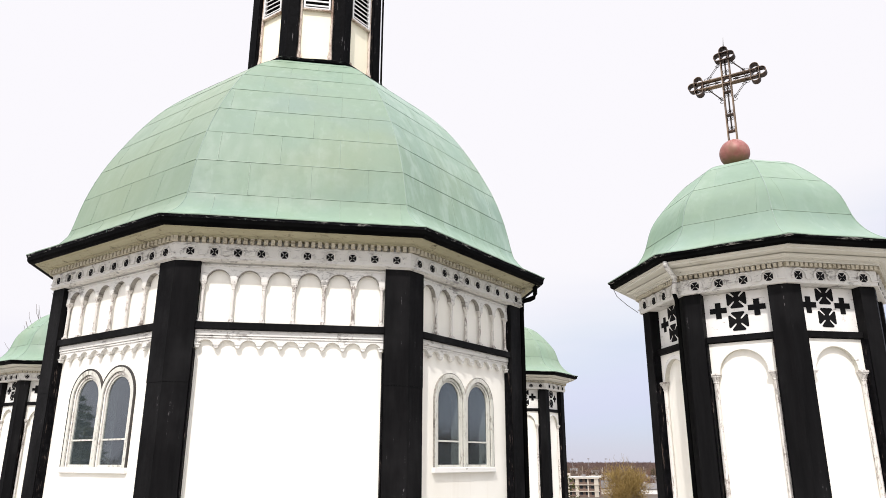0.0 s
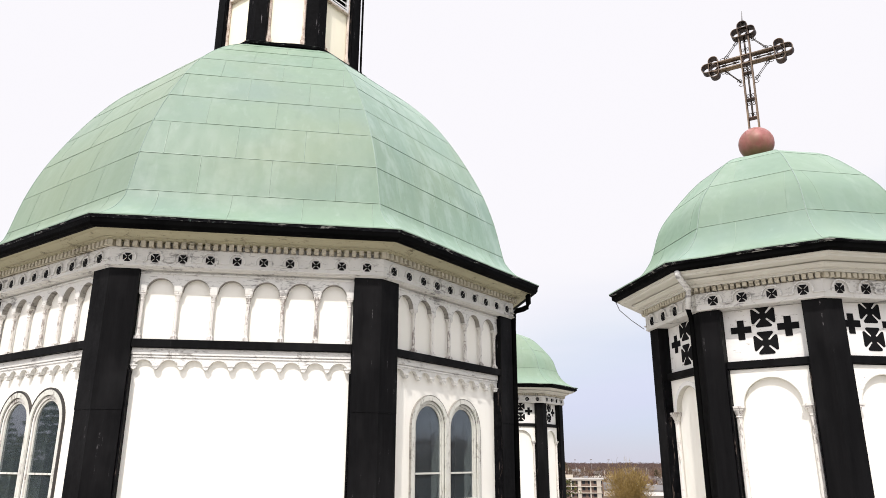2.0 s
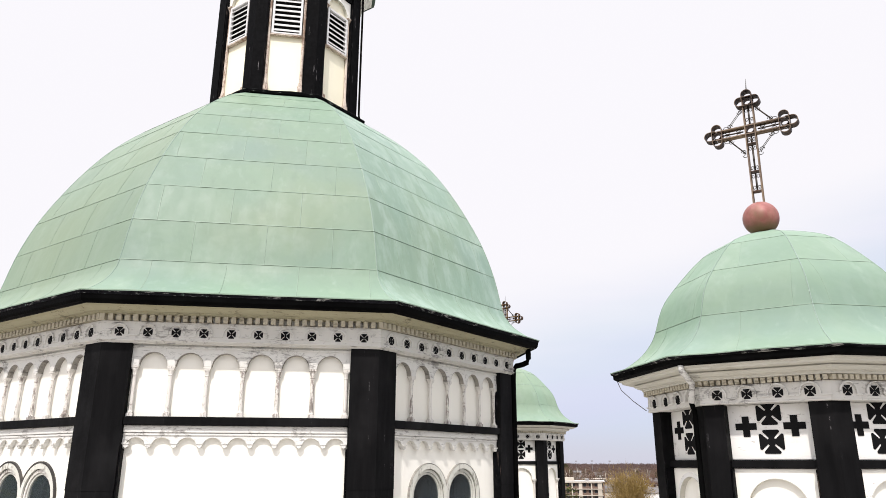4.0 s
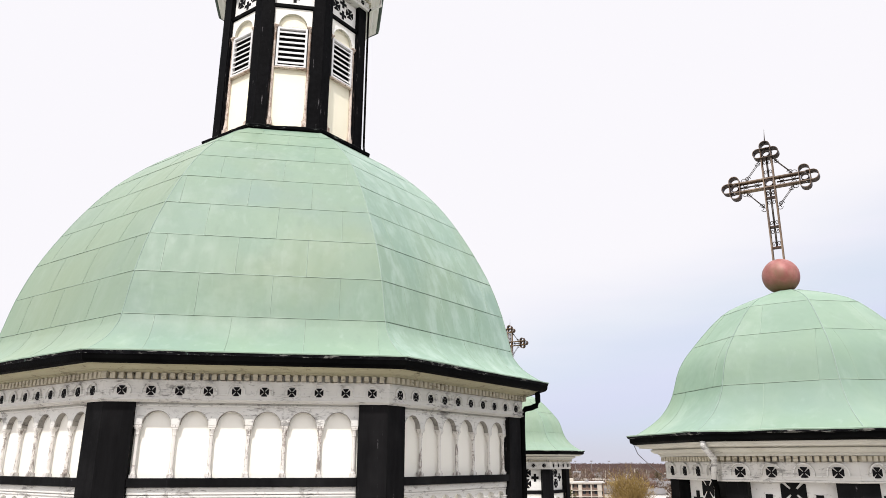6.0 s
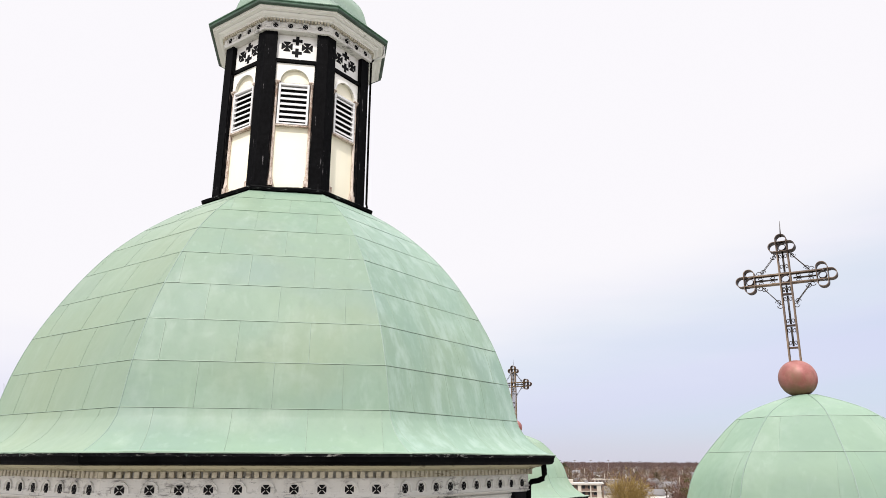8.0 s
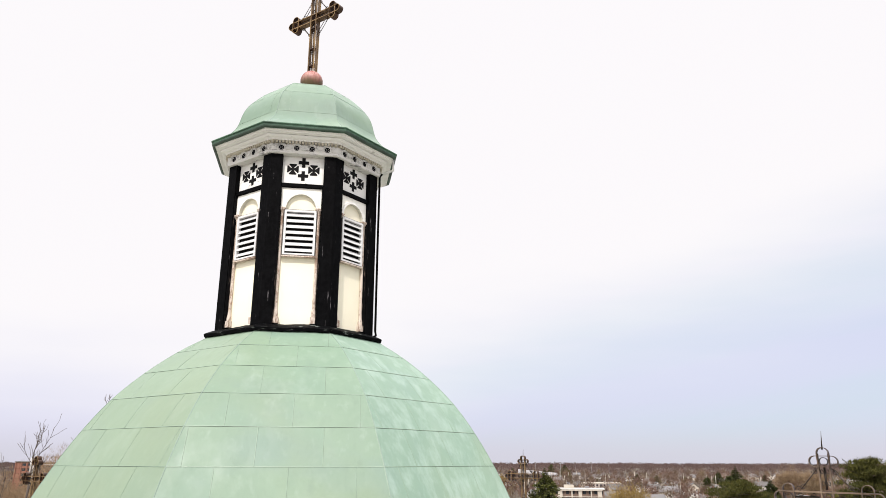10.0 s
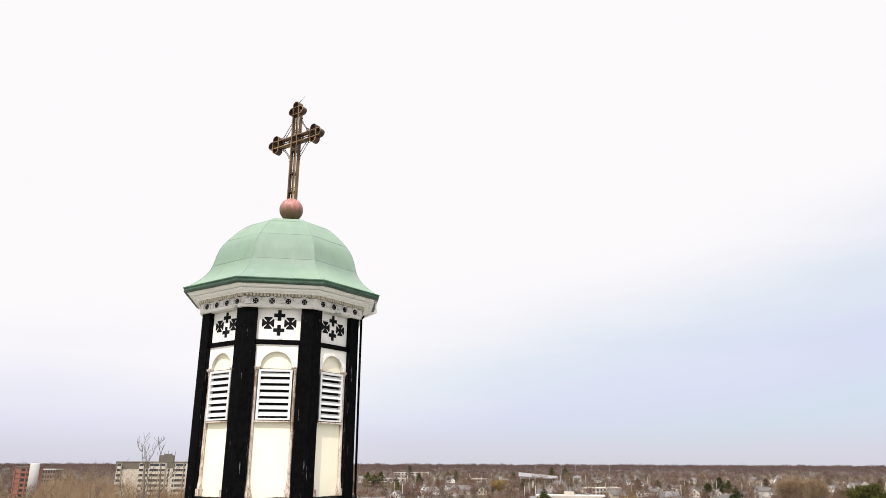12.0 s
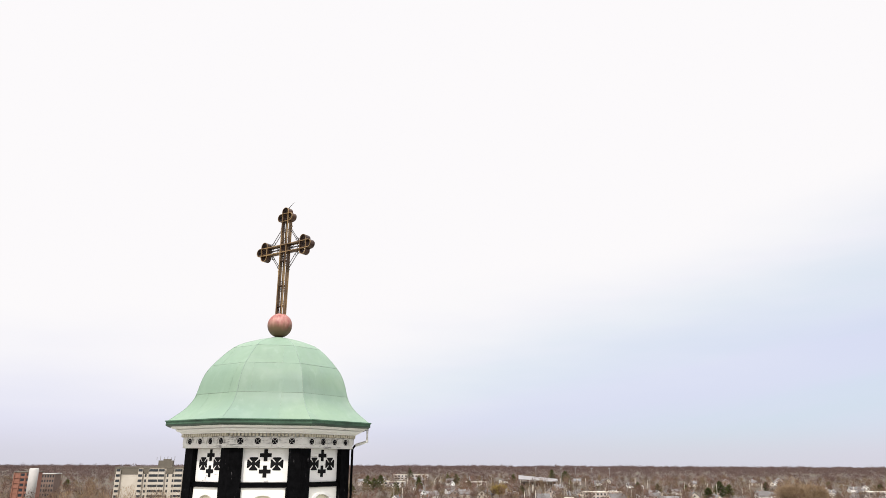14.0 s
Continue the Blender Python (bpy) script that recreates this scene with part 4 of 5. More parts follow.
CUP_LANTERN = [(2.04, 2.575), (1.90, 2.68), (1.75, 2.80), (1.63, 2.94), (1.555, 3.09), (1.465, 3.40), (1.31, 3.66), (0.92, 4.05), (0.54, 4.22), (0.12, 4.33)]


def cupola(name, m, label, group, foot, plaster, gutter_mat, gutter_label, louvres, stacked, slim, points):
    ob = thing(name, m, label, "cupola", group)
    P, W, H = (1.56 - slim, 1.405 - slim, 0.41) if stacked else (1.53, 1.40, 0.405)
    lift = 0.03 if stacked else 0.0
    back = 1.24 - slim
    shaft = SHAFT if stacked else SHAFT_BROWN
    black = CLADDING if stacked else OLD_BLACK
    base = foot if stacked else -1.285
    spring = 1.065 if stacked else 1.0
    front = 1.42 - slim if stacked else 1.425
    fr_ap = 1.60 - slim
    around("wall_panel", box(-0.60, 0.60, -W, -W + 0.12, foot, 2.10), plaster, ob)
    around("pillar", face_pillar(P, back, H, foot, 2.095), black, ob, "black sheet-metal corner pillar")
    around("string_course", box(-H + 0.003, H - 0.003, -front - 0.07, -W + 0.02, 1.422 + lift, 1.500 + lift, 0.005), black, ob, "black sheet-metal string course")
    for s in (-1, 1):
        x0, x1 = sorted((s * (H - 0.004), s * (H - 0.019)))
        around("pillar_trim", box(x0, x1, -P + 0.012, -W + 0.02, foot, 1.412 + lift, 0.002), WORN_EDGE, ob, "weathered dark edge strip of a pillar")
    # panel with four black ornaments
    pan = around("ornament_panel", box(-H + 0.004, H - 0.004, -front, -W + 0.02, 1.508 + lift, 2.088), WHITE_TRIM, ob, "white panel with pierced black crosses")
    meshes = {}
    for k, p in pan.items():
        if stacked:
            spots = (("m", 0.0, 2.0), ("m", 0.0, 1.712), ("g", -0.235, 1.868), ("g", 0.235, 1.868))
        else:
            spots = (("m", -0.205, 1.822), ("m", 0.205, 1.822), ("g", 0.0, 1.972), ("g", 0.0, 1.69))
        for i, (kind, x, z) in enumerate(spots):
            if i not in meshes:
                bm = bmesh.new()
                if kind == "m":
                    maltese(bm, x, z, 0.24 if stacked else 0.225, -front - 0.006, -front + 0.007)
                else:
                    greek(bm, x, z, 0.21 if stacked else 0.205, -front - 0.006, -front + 0.007)
            q = part("pierced_cross", bm if i not in meshes else meshes[i], BLACK, p)
            meshes[i] = q.data
    # blind arch on two slim columns
    bm = bmesh.new()
    fringe(bm, [(-H + 0.004, spring)] + arc(0, spring, 0.29, 180, 0, 18) + [(H - 0.004, spring)], 1.413 + lift, -front - 0.03, -W + 0.02)
    around("arch", bm, STUCCO, ob, "blind round arch")
    bm = bmesh.new()
    band(bm, arc(0, spring, 0.288, 180, 0, 18), arc(0, spring, 0.335, 180, 0, 18), -front - 0.045, -front - 0.01)
    around("arch_mould", bm, WHITE_TRIM, ob)
    # grey band paints in the shaded underside of the arch
    bm = bmesh.new()
    band(bm, arc(0, spring, 0.283, 180, 0, 18), arc(0, spring, 0.2875, 180, 0, 18), -front - 0.046, -W)
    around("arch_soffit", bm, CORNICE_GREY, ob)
    col = colonnette(spring - 0.003 - base, 0.031, 1.25)
    for v in col.verts:
        if v.co.z > 0.5 * (spring - base):
            v.co.z = (spring - base) - ((spring - base) - v.co.z) * (0.62 / (spring - base))
    mesh = None
    for k in range(8):
        for s in (-1, 1):
            q = part("colonnette", col if mesh is None else mesh, shaft, ob, "", turned(k) @ pose(s * 0.352, -W - 0.03, base))
            mesh = q.data
    if louvres:
        x, z0, z1, n_slat = 0.305, 0.045, 0.955, 7
        rim = [(-x, z0), (-x, z1), (x, z1), (x, z0), (-x, z0)]
        fr = bmesh.new()
        band(fr, [(-x + 0.042, z0 + 0.03), (-x + 0.042, z1 - 0.04), (x - 0.042, z1 - 0.04), (x - 0.042, z0 + 0.03), (-x + 0.042, z0 + 0.03)], rim, -W - 0.075, -W + 0.0)
        louv = around("louvre_frame", fr, LOUVRE, ob, "grey-white louvred opening")
        # dark strip draws the shadow line round the louvre frame
        joint = bmesh.new()
        band(joint, rim, [(-x - 0.012, z0 - 0.014), (-x - 0.012, z1 + 0.012), (x + 0.012, z1 + 0.012), (x + 0.012, z0 - 0.014), (-x - 0.012, z0 - 0.014)], -W - 0.060, -W + 0.0)
        around("frame_joint", joint, DARK_LINE, ob, "dark joint round a louvre frame")
        dark = slat = None
        pitch = (z1 - z0 - 0.085) / n_slat
        for k, p in louv.items():
            # black sheet stands in for the shade behind the slats
            q = part("dark_gap", box(-x + 0.038, x - 0.038, -W - 0.006, -W + 0.0, z0 + 0.026, z1 - 0.036) if dark is None else dark, BLACK, p)
            dark = q.data
            for i in range(n_slat):
                if slat is None:
                    bm = bmesh.new()
                    plate_pts = [(-W - 0.070, 0.0), (-W - 0.058, -0.006), (-W - 0.008, 0.066), (-W - 0.020, 0.072)]
                    a = [bm.verts.new((-x + 0.042, y, z)) for y, z in plate_pts]
                    b = [bm.verts.new((x - 0.042, y, z)) for y, z in plate_pts]
                    for j in range(4):
                        bm.faces.new((a[j], a[(j + 1) % 4], b[(j + 1) % 4], b[j]))
                    bm.faces.new(a[::-1])
                    bm.faces.new(b)
                q = part("slat", bm if slat is None else slat, LOUVRE, p, "", pose(0, 0, z0 + 0.072 + i * pitch))
                slat = q.data
        around("louvre_sill", box(-x - 0.02, x + 0.02, -W - 0.085, -W + 0.0, z0 - 0.042, z0 - 0.016, 0.004), SHAFT_BROWN, ob, "weathered sill of a louvred opening")
    # frieze, bead course, cornice, gutter, dome
    part("frieze", oct_sweep([(fr_ap, 2.115), (fr_ap, 2.288), (fr_ap - 0.03, 2.291), (fr_ap - 0.03, 2.345), (1.2, 2.345), (1.2, 2.115)]), FRIEZE, ob, "grey-white frieze with flaking paint")
    part("frieze_mould", oct_sweep([(fr_ap - 0.025, 2.093), (fr_ap + 0.002, 2.098), (fr_ap + 0.006, 2.113), (1.2, 2.113), (1.2, 2.093)]), FRIEZE, ob)
    medallions(ob, 4, 0.30, 2.212 - lift * 0.7, fr_ap, 0.058)
    bead = None
    for k in range(8):
        for i in range(20):
            bead = part("dentil", box(-0.021, 0.021, -fr_ap - 0.050, -fr_ap + 0.035, 2.294, 2.3445) if bead is None else bead, DENTIL, ob, "", turned(k) @ pose((i - 9.5) * 0.064, 0, 0)).data
    part("cornice", oct_sweep([(fr_ap + 0.01, 2.346), (fr_ap + 0.055, 2.350), (fr_ap + 0.055, 2.370), (fr_ap + 0.072, 2.372), (fr_ap + 0.072, 2.382), (fr_ap + 0.110, 2.386), (fr_ap + 0.145, 2.408), (fr_ap + 0.150, 2.424), (fr_ap + 0.128, 2.428), (fr_ap + 0.128, 2.437), (fr_ap + 0.180, 2.441), (1.80, 2.446), (1.81, 2.470), (1.84, 2.474), (1.845, 2.50), (1.3, 2.50), (1.3, 2.346)]), CORNICE_PALE if louvres else CORNICE_GREY, ob, "off-white moulded cornice")
    part("gutter", oct_sweep([(1.80, 2.49), (1.86, 2.488), (1.90, 2.51), (1.905, 2.565), (1.925, 2.57), (1.925, 2.588), (1.87, 2.588), (1.80, 2.54)]), gutter_mat, ob, gutter_label)
    if louvres:
        part("gutter_lip", worn_sweep([(1.84, 2.487), (1.866, 2.476), (1.905, 2.498), (1.910, 2.520), (1.86, 2.520)], 12, 0.006, 6), COPPER_DEEP, ob, "dark green dented lower lip of the gutter")
    else:
        part("gutter_rim", worn_sweep([(1.895, 2.560), (1.908, 2.560), (1.930, 2.574), (1.930, 2.588), (1.90, 2.592)], 12, 0.005, 7), WORN_RIM, ob, "scraped and dented black gutter rim")
        part("drip_edge", worn_sweep([(1.86, 2.588), (1.925, 2.588), (1.934, 2.584), (1.934, 2.596), (1.915, 2.602), (1.86, 2.606)], 12, 0.004, 8), SEAM_PALE, ob, "pale copper drip edge over the gutter")
    copper_dome(ob, points, [2.575, 3.09, 3.66, 4.05, points[-1][1]], 1.15, 0.20)
    return ob


# pipes on the main drum
bm = bmesh.new()
tube(bm, [at_corner(5.19, 3.54, 0, -22.5), at_corner(5.20, 3.42, 0, -22.5), at_corner(5.20, 3.33, 0.0, -22.5), at_corner(5.17, 3.26, 0.01, -22.5), at_corner(5.09, 3.225, 0.02, -22.5), at_corner(4.97, 3.205, 0.04, -22.5), at_corner(4.91, 3.15, 0.06, -22.5), at_corner(4.90, 2.9, 0.07, -22.5), at_corner(4.90, -2.1, 0.07, -22.5)], 0.05, 8)
part("downpipe", bm, GUTTER, drum, "black downpipe with elbow")

# ---- lantern on the dome ----
LIFT = 9.945
lantern = cupola("lantern", pose(0, 0, UP + LIFT, 0, 0, TURN), "slim octagonal louvred lantern with small green copper dome", "", -1.40, CREAM, COPPER_EDGE, "green-edged copper gutter", True, False, 0.02, CUP_LANTERN)
part("curb", worn_sweep([(1.60, -1.475), (1.700, -1.466), (1.714, -1.415), (1.700, -1.400), (1.60, -1.35), (1.44, -1.295), (1.2, -1.27), (1.2, -1.475)], 14, 0.009, 9), CURB, lantern, "flaking black metal curb with moss and scrapes")
bm = bmesh.new()
tube(bm, [at_corner(1.99, 2.50, 0.04, -22.5), at_corner(1.99, 2.24, 0.05, -22.5), at_corner(1.76, 2.17, 0.05, -22.5)], 0.030, 7)
part("pipe_elbow", bm, WHITE_TRIM, lantern, "white elbow of the downpipe")
bm = bmesh.new()
tube(bm, [at_corner(1.755, 2.168, 0.03, -22.5), at_corner(1.70, 2.1, 0.03, -22.5), at_corner(1.695, 0.6, 0.035, -22.5), at_corner(1.70, -1.24, 0.03, -22.5), at_corner(1.72, -1.33, 0.02, -22.5), at_corner(1.68, -1.36, -0.03, -22.5)], 0.024, 7)
part("downpipe", bm, GUTTER, lantern, "thin black downpipe")
finial_cross("finial_cross", pose(0, 0, UP + LIFT + 4.375, 0, 0, -33.5), "large gilt and rusty ironwork cross on a dull red ball", 1.26, 1.43, 0.56, 0.2, 0.12, ball=BALL_WORN)

# ---- corner cupolas ----
first = cupola("corner_cupola", pose(7.687, -5.535, UP, 0, 0, TURN), "octagonal cream corner cupola with black pillars and green copper dome", "corner cupolas", ROOF, STUCCO, GUTTER, "black metal eaves gutter", False, True, 0.07, CUP_CORNER)
cupolas = [first]
for x, y in ((5.44, 7.687), (-7.93, 5.53)):
    cupolas.append(copy_thing(first, pose(x, y, UP, 0, 0, TURN)))
bm = bmesh.new()
tube(bm, [at_corner(1.98, 2.50, 0.05, -157.5), at_corner(1.97, 2.44, 0.05, -157.5), at_corner(1.76, 2.32, 0.0, -157.5), at_corner(1.735, 2.25, -0.03, -157.5), at_corner(1.725, 2.12, -0.06, -157.5)], 0.033, 8)
for k, a in ((2, -67.5),):
    bm2 = bmesh.new()
    tube(bm2, [at_corner(1.98, 2.50, -0.05, a), at_corner(1.97, 2.42, -0.05, a), at_corner(1.76, 2.30, -0.08, a), at_corner(1.725, 2.12, -0.10, a)], 0.033, 8)
    rear_pipe = part("downpipe", bm2, PAINT, cupolas[k], "flaking white elbow and black downpipe")
    bm2 = bmesh.new()
    tube(bm2, [at_corner(1.725, 2.119, -0.10, a), at_corner(1.65, 2.02, -0.14, a), at_corner(1.65, -2.15, -0.14, a)], 0.03, 8)
    part("pipe_shaft", bm2, GUTTER, rear_pipe)
pipe = part("downpipe", bm, PAINT, first, "flaking white elbow and black downpipe")
bm = bmesh.new()
tube(bm, [at_corner(1.725, 2.119, -0.06, -157.5), at_corner(1.65, 2.04, -0.09, -157.5), at_corner(1.65, 0.5, -0.09, -157.5), at_corner(1.65, -2.15, -0.09, -157.5)], 0.028, 8)
part("pipe_shaft", bm, GUTTER, pipe)
bm = bmesh.new()
tube(bm, [at_corner(2.03, 2.54, 0, 157.5), at_corner(1.97, 2.38, 0.0, 157.5), at_corner(1.83, 2.24, 0.0, 157.5), at_corner(1.68, 2.12, 0, 157.5)], 0.005, 5)
part("loose_cable", bm, METAL_ROOF, first, "loose grey cable hanging from the gutter")
finial_cross("finial_cross", pose(7.625, -5.52, UP + 4.345, 0, 1.0, 0) @ pose(0, 0, 0, 0, 0, -33.5), "gilt and rusty ironwork cross on a dull red ball", 0.925, 1.045, 0.452, 0.012, 0.20, 0.222, edge=GILT_DULL)
far_cross = finial_cross("finial_cross", pose(5.44, 7.687, UP + 4.325, 0, 0, -33.5), "rusty ironwork cross with bright gilt edges on a red ball", 0.925, 1.045, 0.452, 0.012, 0.20, 0.222)
copy_thing(far_cross, pose(-7.93, 5.53, UP + 4.27, 0, 0, -33.5))


# ---- trees ----
def tri_cloud(name, tris, mat, parent=None):
    """One mesh from an array of triangles (n, 3, 3)."""
    v = tris.reshape(-1, 3)
    me = bpy.data.meshes.new(name)
    n = len(tris)
    me.from_pydata(v.tolist(), [], np.arange(3 * n).reshape(-1, 3).tolist())
    me.materials.append(mat)
    ob = new(name, me)
    ob.parent = parent
    return ob


def twig_crown(rng, centre, spread, height, n, length, width):
    """n thin upright-leaning twigs in an egg-shaped crown."""
    p = rng.normal(size=(n, 3))
    p /= np.linalg.norm(p, axis=1)[:, None]
    p *= rng.random((n, 1)) ** 0.5
    lumps = 1 + 0.35 * np.sin(3 * np.arctan2(p[:, 1], p[:, 0]) + rng.random() * 6) * np.cos(4 * p[:, 2] + rng.random() * 6)
    base = p * np.array([spread, spread, height / 2]) * lumps[:, None] + centre
    way = p * 0.9 + np.array([0, 0, 0.7]) + rng.normal(size=(n, 3)) * 0.35
    way /= np.linalg.norm(way, axis=1)[:, None]
    side = np.cross(way, rng.normal(size=(n, 3)))
    side /= np.linalg.norm(side, axis=1)[:, None]
    L = length * rng.uniform(0.5, 1.3, (n, 1))
    W = width * rng.uniform(0.6, 1.4, (n, 1))
    return np.stack([base - side * W / 2, base + side * W / 2, base + way * L], 1)


def trunk_tris(x, y, h, r):
    out = []
    ring = [(x + r * math.cos(a), y + r * math.sin(a)) for a in (0.3, 2.4, 4.5)]
    for i in range(3):
        a, b = ring[i], ring[(i + 1) % 3]
        out.append(((*a, 0), (*b, 0), (x, y, h)))
    return np.array(out)


EYE_X, EYE_Y = 3.3, -14.5


def spot(turn, d):
    """A place on the ground at a bearing in degrees right of ahead, d metres away."""
    return EYE_X + d * math.sin(radians(turn)), EYE_Y + d * math.cos(radians(turn))


rng = np.random.default_rng(3)
# nearer bare trees of the town, then the woods out to the horizon
for mat, count, words in ((TWIGS, 700, "many bare reddish-brown town trees in early spring"), (DRY_TWIGS, 380, "many bare tan town trees"), (GREY_TWIGS, 520, "many bare grey-brown town trees")):
    parts = []
    for _ in range(count):
        x, y = spot(rng.uniform(-36, 36), 440 + 900 * rng.random() ** 1.2)
        h = 7 + 9 * rng.random() ** 1.6
        s = h * rng.uniform(0.26, 0.42)
        parts += [twig_crown(rng, np.array((x, y, h * 0.58)), s, h * 0.8, 240, 1.6, 0.22), trunk_tris(x, y, h * 0.6, 0.25)]
    tagged(tri_cloud("bare_trees", np.concatenate(parts), mat), words, "trees", "", "stuff")
parts = []
for _ in range(6500):
    f = rng.random()
    d = 1100 + 3300 * f ** 0.8
    x, y = spot(rng.uniform(-36, 36), d)
    k = d / 1500
    h = (7 + 10 * rng.random() ** 2.6) * (1 + 0.22 * math.sin(x / 37) * math.sin(x / 91 + y / 400))
    parts.append(twig_crown(rng, np.array((x, y, h * 0.5)), rng.uniform(5, 12) * k ** 0.5, h * 0.9, 84, 2.4 * k ** 0.5, 0.46 * k))
# the same woods go on at both sides of the church
for _ in range(900):
    x, y = spot(rng.choice((-1, 1)) * rng.uniform(48, 95), 170 + 420 * rng.random())
    h = 14 + 6 * rng.random()
    parts.append(twig_crown(rng, np.array((x, y, h * 0.5)), rng.uniform(6, 10), h * 0.95, 90, 3.0, 0.8))
tagged(tri_cloud("far_woods", np.concatenate(parts), FAR_WOOD), "bare brown woods reaching to the flat horizon", "woods", "", "stuff")


def twig_tree(name, x, y, h, spread, n, mat, label, length=1.2, width=0.1, bottom=0.2):
    ob = thing(name, pose(x, y, 0), label, "tree")
    bm = bmesh.new()
    tube(bm, [(0, 0, 0), (0.1, 0, h * 0.3), (0.0, 0.15, h * 0.7)], h * 0.022, 7, h * 0.006)
    part("trunk", bm, mat, ob)
    r = random.Random(int(x * 7 + y))
    for i in range(9):
        a, z = r.uniform(0, 6.28), h * r.uniform(0.25, 0.6)
        bm = bmesh.new()
        tube(bm, [(0, 0, z), (spread * 0.4 * math.cos(a), spread * 0.4 * math.sin(a), z + h * 0.14), (spread * 0.75 * math.cos(a), spread * 0.75 * math.sin(a), z + h * 0.3)], h * 0.009, 4, h * 0.002)
        part("limb", bm, mat, ob)
    g = np.random.default_rng(int(abs(x * 13 + y)))
    crowns = [twig_crown(g, np.array((0, 0, h * (0.5 + bottom / 2))), spread, h * (1 - bottom), n, length, width)]
    for i in range(7):
        a = g.uniform(0, 6.28)
        crowns.append(twig_crown(g, np.array((spread * 0.55 * math.cos(a), spread * 0.55 * math.sin(a), h * g.uniform(0.35, 0.75))), spread * 0.5, h * 0.4, n // 7, length, width))
    tri_cloud("crown", np.concatenate(crowns), mat, ob)
    return ob


def needle_tree(name, x, y, h, spread, label, broad=False, layers=26):
    """A conifer: tapered trunk, boughs in whorls, and many needle tufts along each bough."""
    ob = thing(name, pose(x, y, 0), label, "tree")
    g = np.random.default_rng(int(abs(x * 11 + y * 3)))
    bm = bmesh.new()
    tube(bm, [(0, 0, 0), (0.05, 0.05, h * 0.5), (0, 0, h * (0.9 if broad else 0.995))], h * 0.018, 8, 0.02)
    tufts = []
    low = 0.35 if broad else 0.12
    for i in range(layers):
        f = i / (layers - 1)
        z = h * (low + (0.93 - low if broad else 1 - low) * f ** (0.8 if broad else 0.9))
        reach = spread * ((1 - f ** 3.0) * 0.75 + 0.30 if broad else min(1.0, (1 - f) * 2.1) ** 0.95)
        for j in range(8):
            a = g.uniform(0, 6.28)
            L = max(reach * g.uniform(0.55, 1.12), 0.05)
            lift = g.uniform(0.02, 0.22) if broad else -0.18
            tip = np.array((L * math.cos(a), L * math.sin(a), z + lift * L))
            tube(bm, [(0, 0, z), tuple(tip * 0.6 + np.array((0, 0, z)) * 0.4), tuple(tip)], 0.05 if L > 1 else 0.02, 3, 0.012)
            if broad:
                # flat cushions of upright needle tufts
                m, clumps = 220, 4
                cf = g.uniform(0.35, 1.05, (clumps, 1))
                heart = np.array((0, 0, z)) * (1 - cf) + tip * cf + g.normal(size=(clumps, 3)) * np.array((0.55, 0.55, 0.12))
                base = heart[g.integers(0, clumps, m)] + g.normal(size=(m, 3)) * np.array((0.42, 0.42, 0.13))
                way = g.normal(size=(m, 3)) * 0.55 + np.array((0.3 * math.cos(a), 0.3 * math.sin(a), 0.8))
                ln, wd = 0.34 * g.uniform(0.6, 1.3, (m, 1)), 0.055
            else:
                m = 40 if layers > 30 else 30
                f2 = g.uniform(0.05, 1.0, (m, 1)) ** 0.8
                base = np.array((0, 0, z)) * (1 - f2) + tip * f2 + g.normal(size=(m, 3)) * np.array((0.10, 0.10, 0.05)) * L
                way = g.normal(size=(m, 3)) * 0.45 + np.array((math.cos(a), math.sin(a), -0.1))
                ln, wd = min(0.45, 0.10 + 0.25 * L) * g.uniform(0.6, 1.3, (m, 1)) * (1.0 if layers > 30 else 1.6), min(0.10, 0.04 + 0.05 * L) * (1.0 if layers > 30 else 2.0)
            way /= np.linalg.norm(way, axis=1)[:, None]
            side = np.cross(way, g.normal(size=(m, 3)))
            side /= np.linalg.norm(side, axis=1)[:, None]
            tufts.append(np.stack([base - side * wd, base + side * wd, base + way * ln], 1))
    part("trunk", bm, BARK, ob)
    tri_cloud("crown", np.concatenate(tufts), PINE if broad else NEEDLES, ob)
    return ob


def branch(bm, rng, p, d, length, r, depth):
    """A crooked bare limb with its side twigs."""
    pts, n = [p], 4
    for i in range(n):
        d = (d + Vector((rng.gauss(0, 0.20), rng.gauss(0, 0.20), 0.07 + rng.gauss(0, 0.08)))).normalized()
        pts.append(pts[-1] + d * length / n)
    tube(bm, pts, r, 5 if depth > 2 else 3, max(r * 0.5, 0.0045))
    if depth == 0:
        return
    turn = rng.uniform(0, 6.28)
    for i in range(rng.choice((3, 4, 4))):
        turn += 2.4 + rng.uniform(-0.4, 0.4)
        at = pts[(2, 3, 4, 4)[i]]
        side = Vector((math.cos(turn), math.sin(turn), 0.0))
        nd = (d * rng.uniform(0.8, 1.2) + side * rng.uniform(0.55, 0.95)).normalized()
        branch(bm, rng, at, nd, length * rng.uniform(0.50, 0.72), max(r * 0.58, 0.0055), depth - 1)


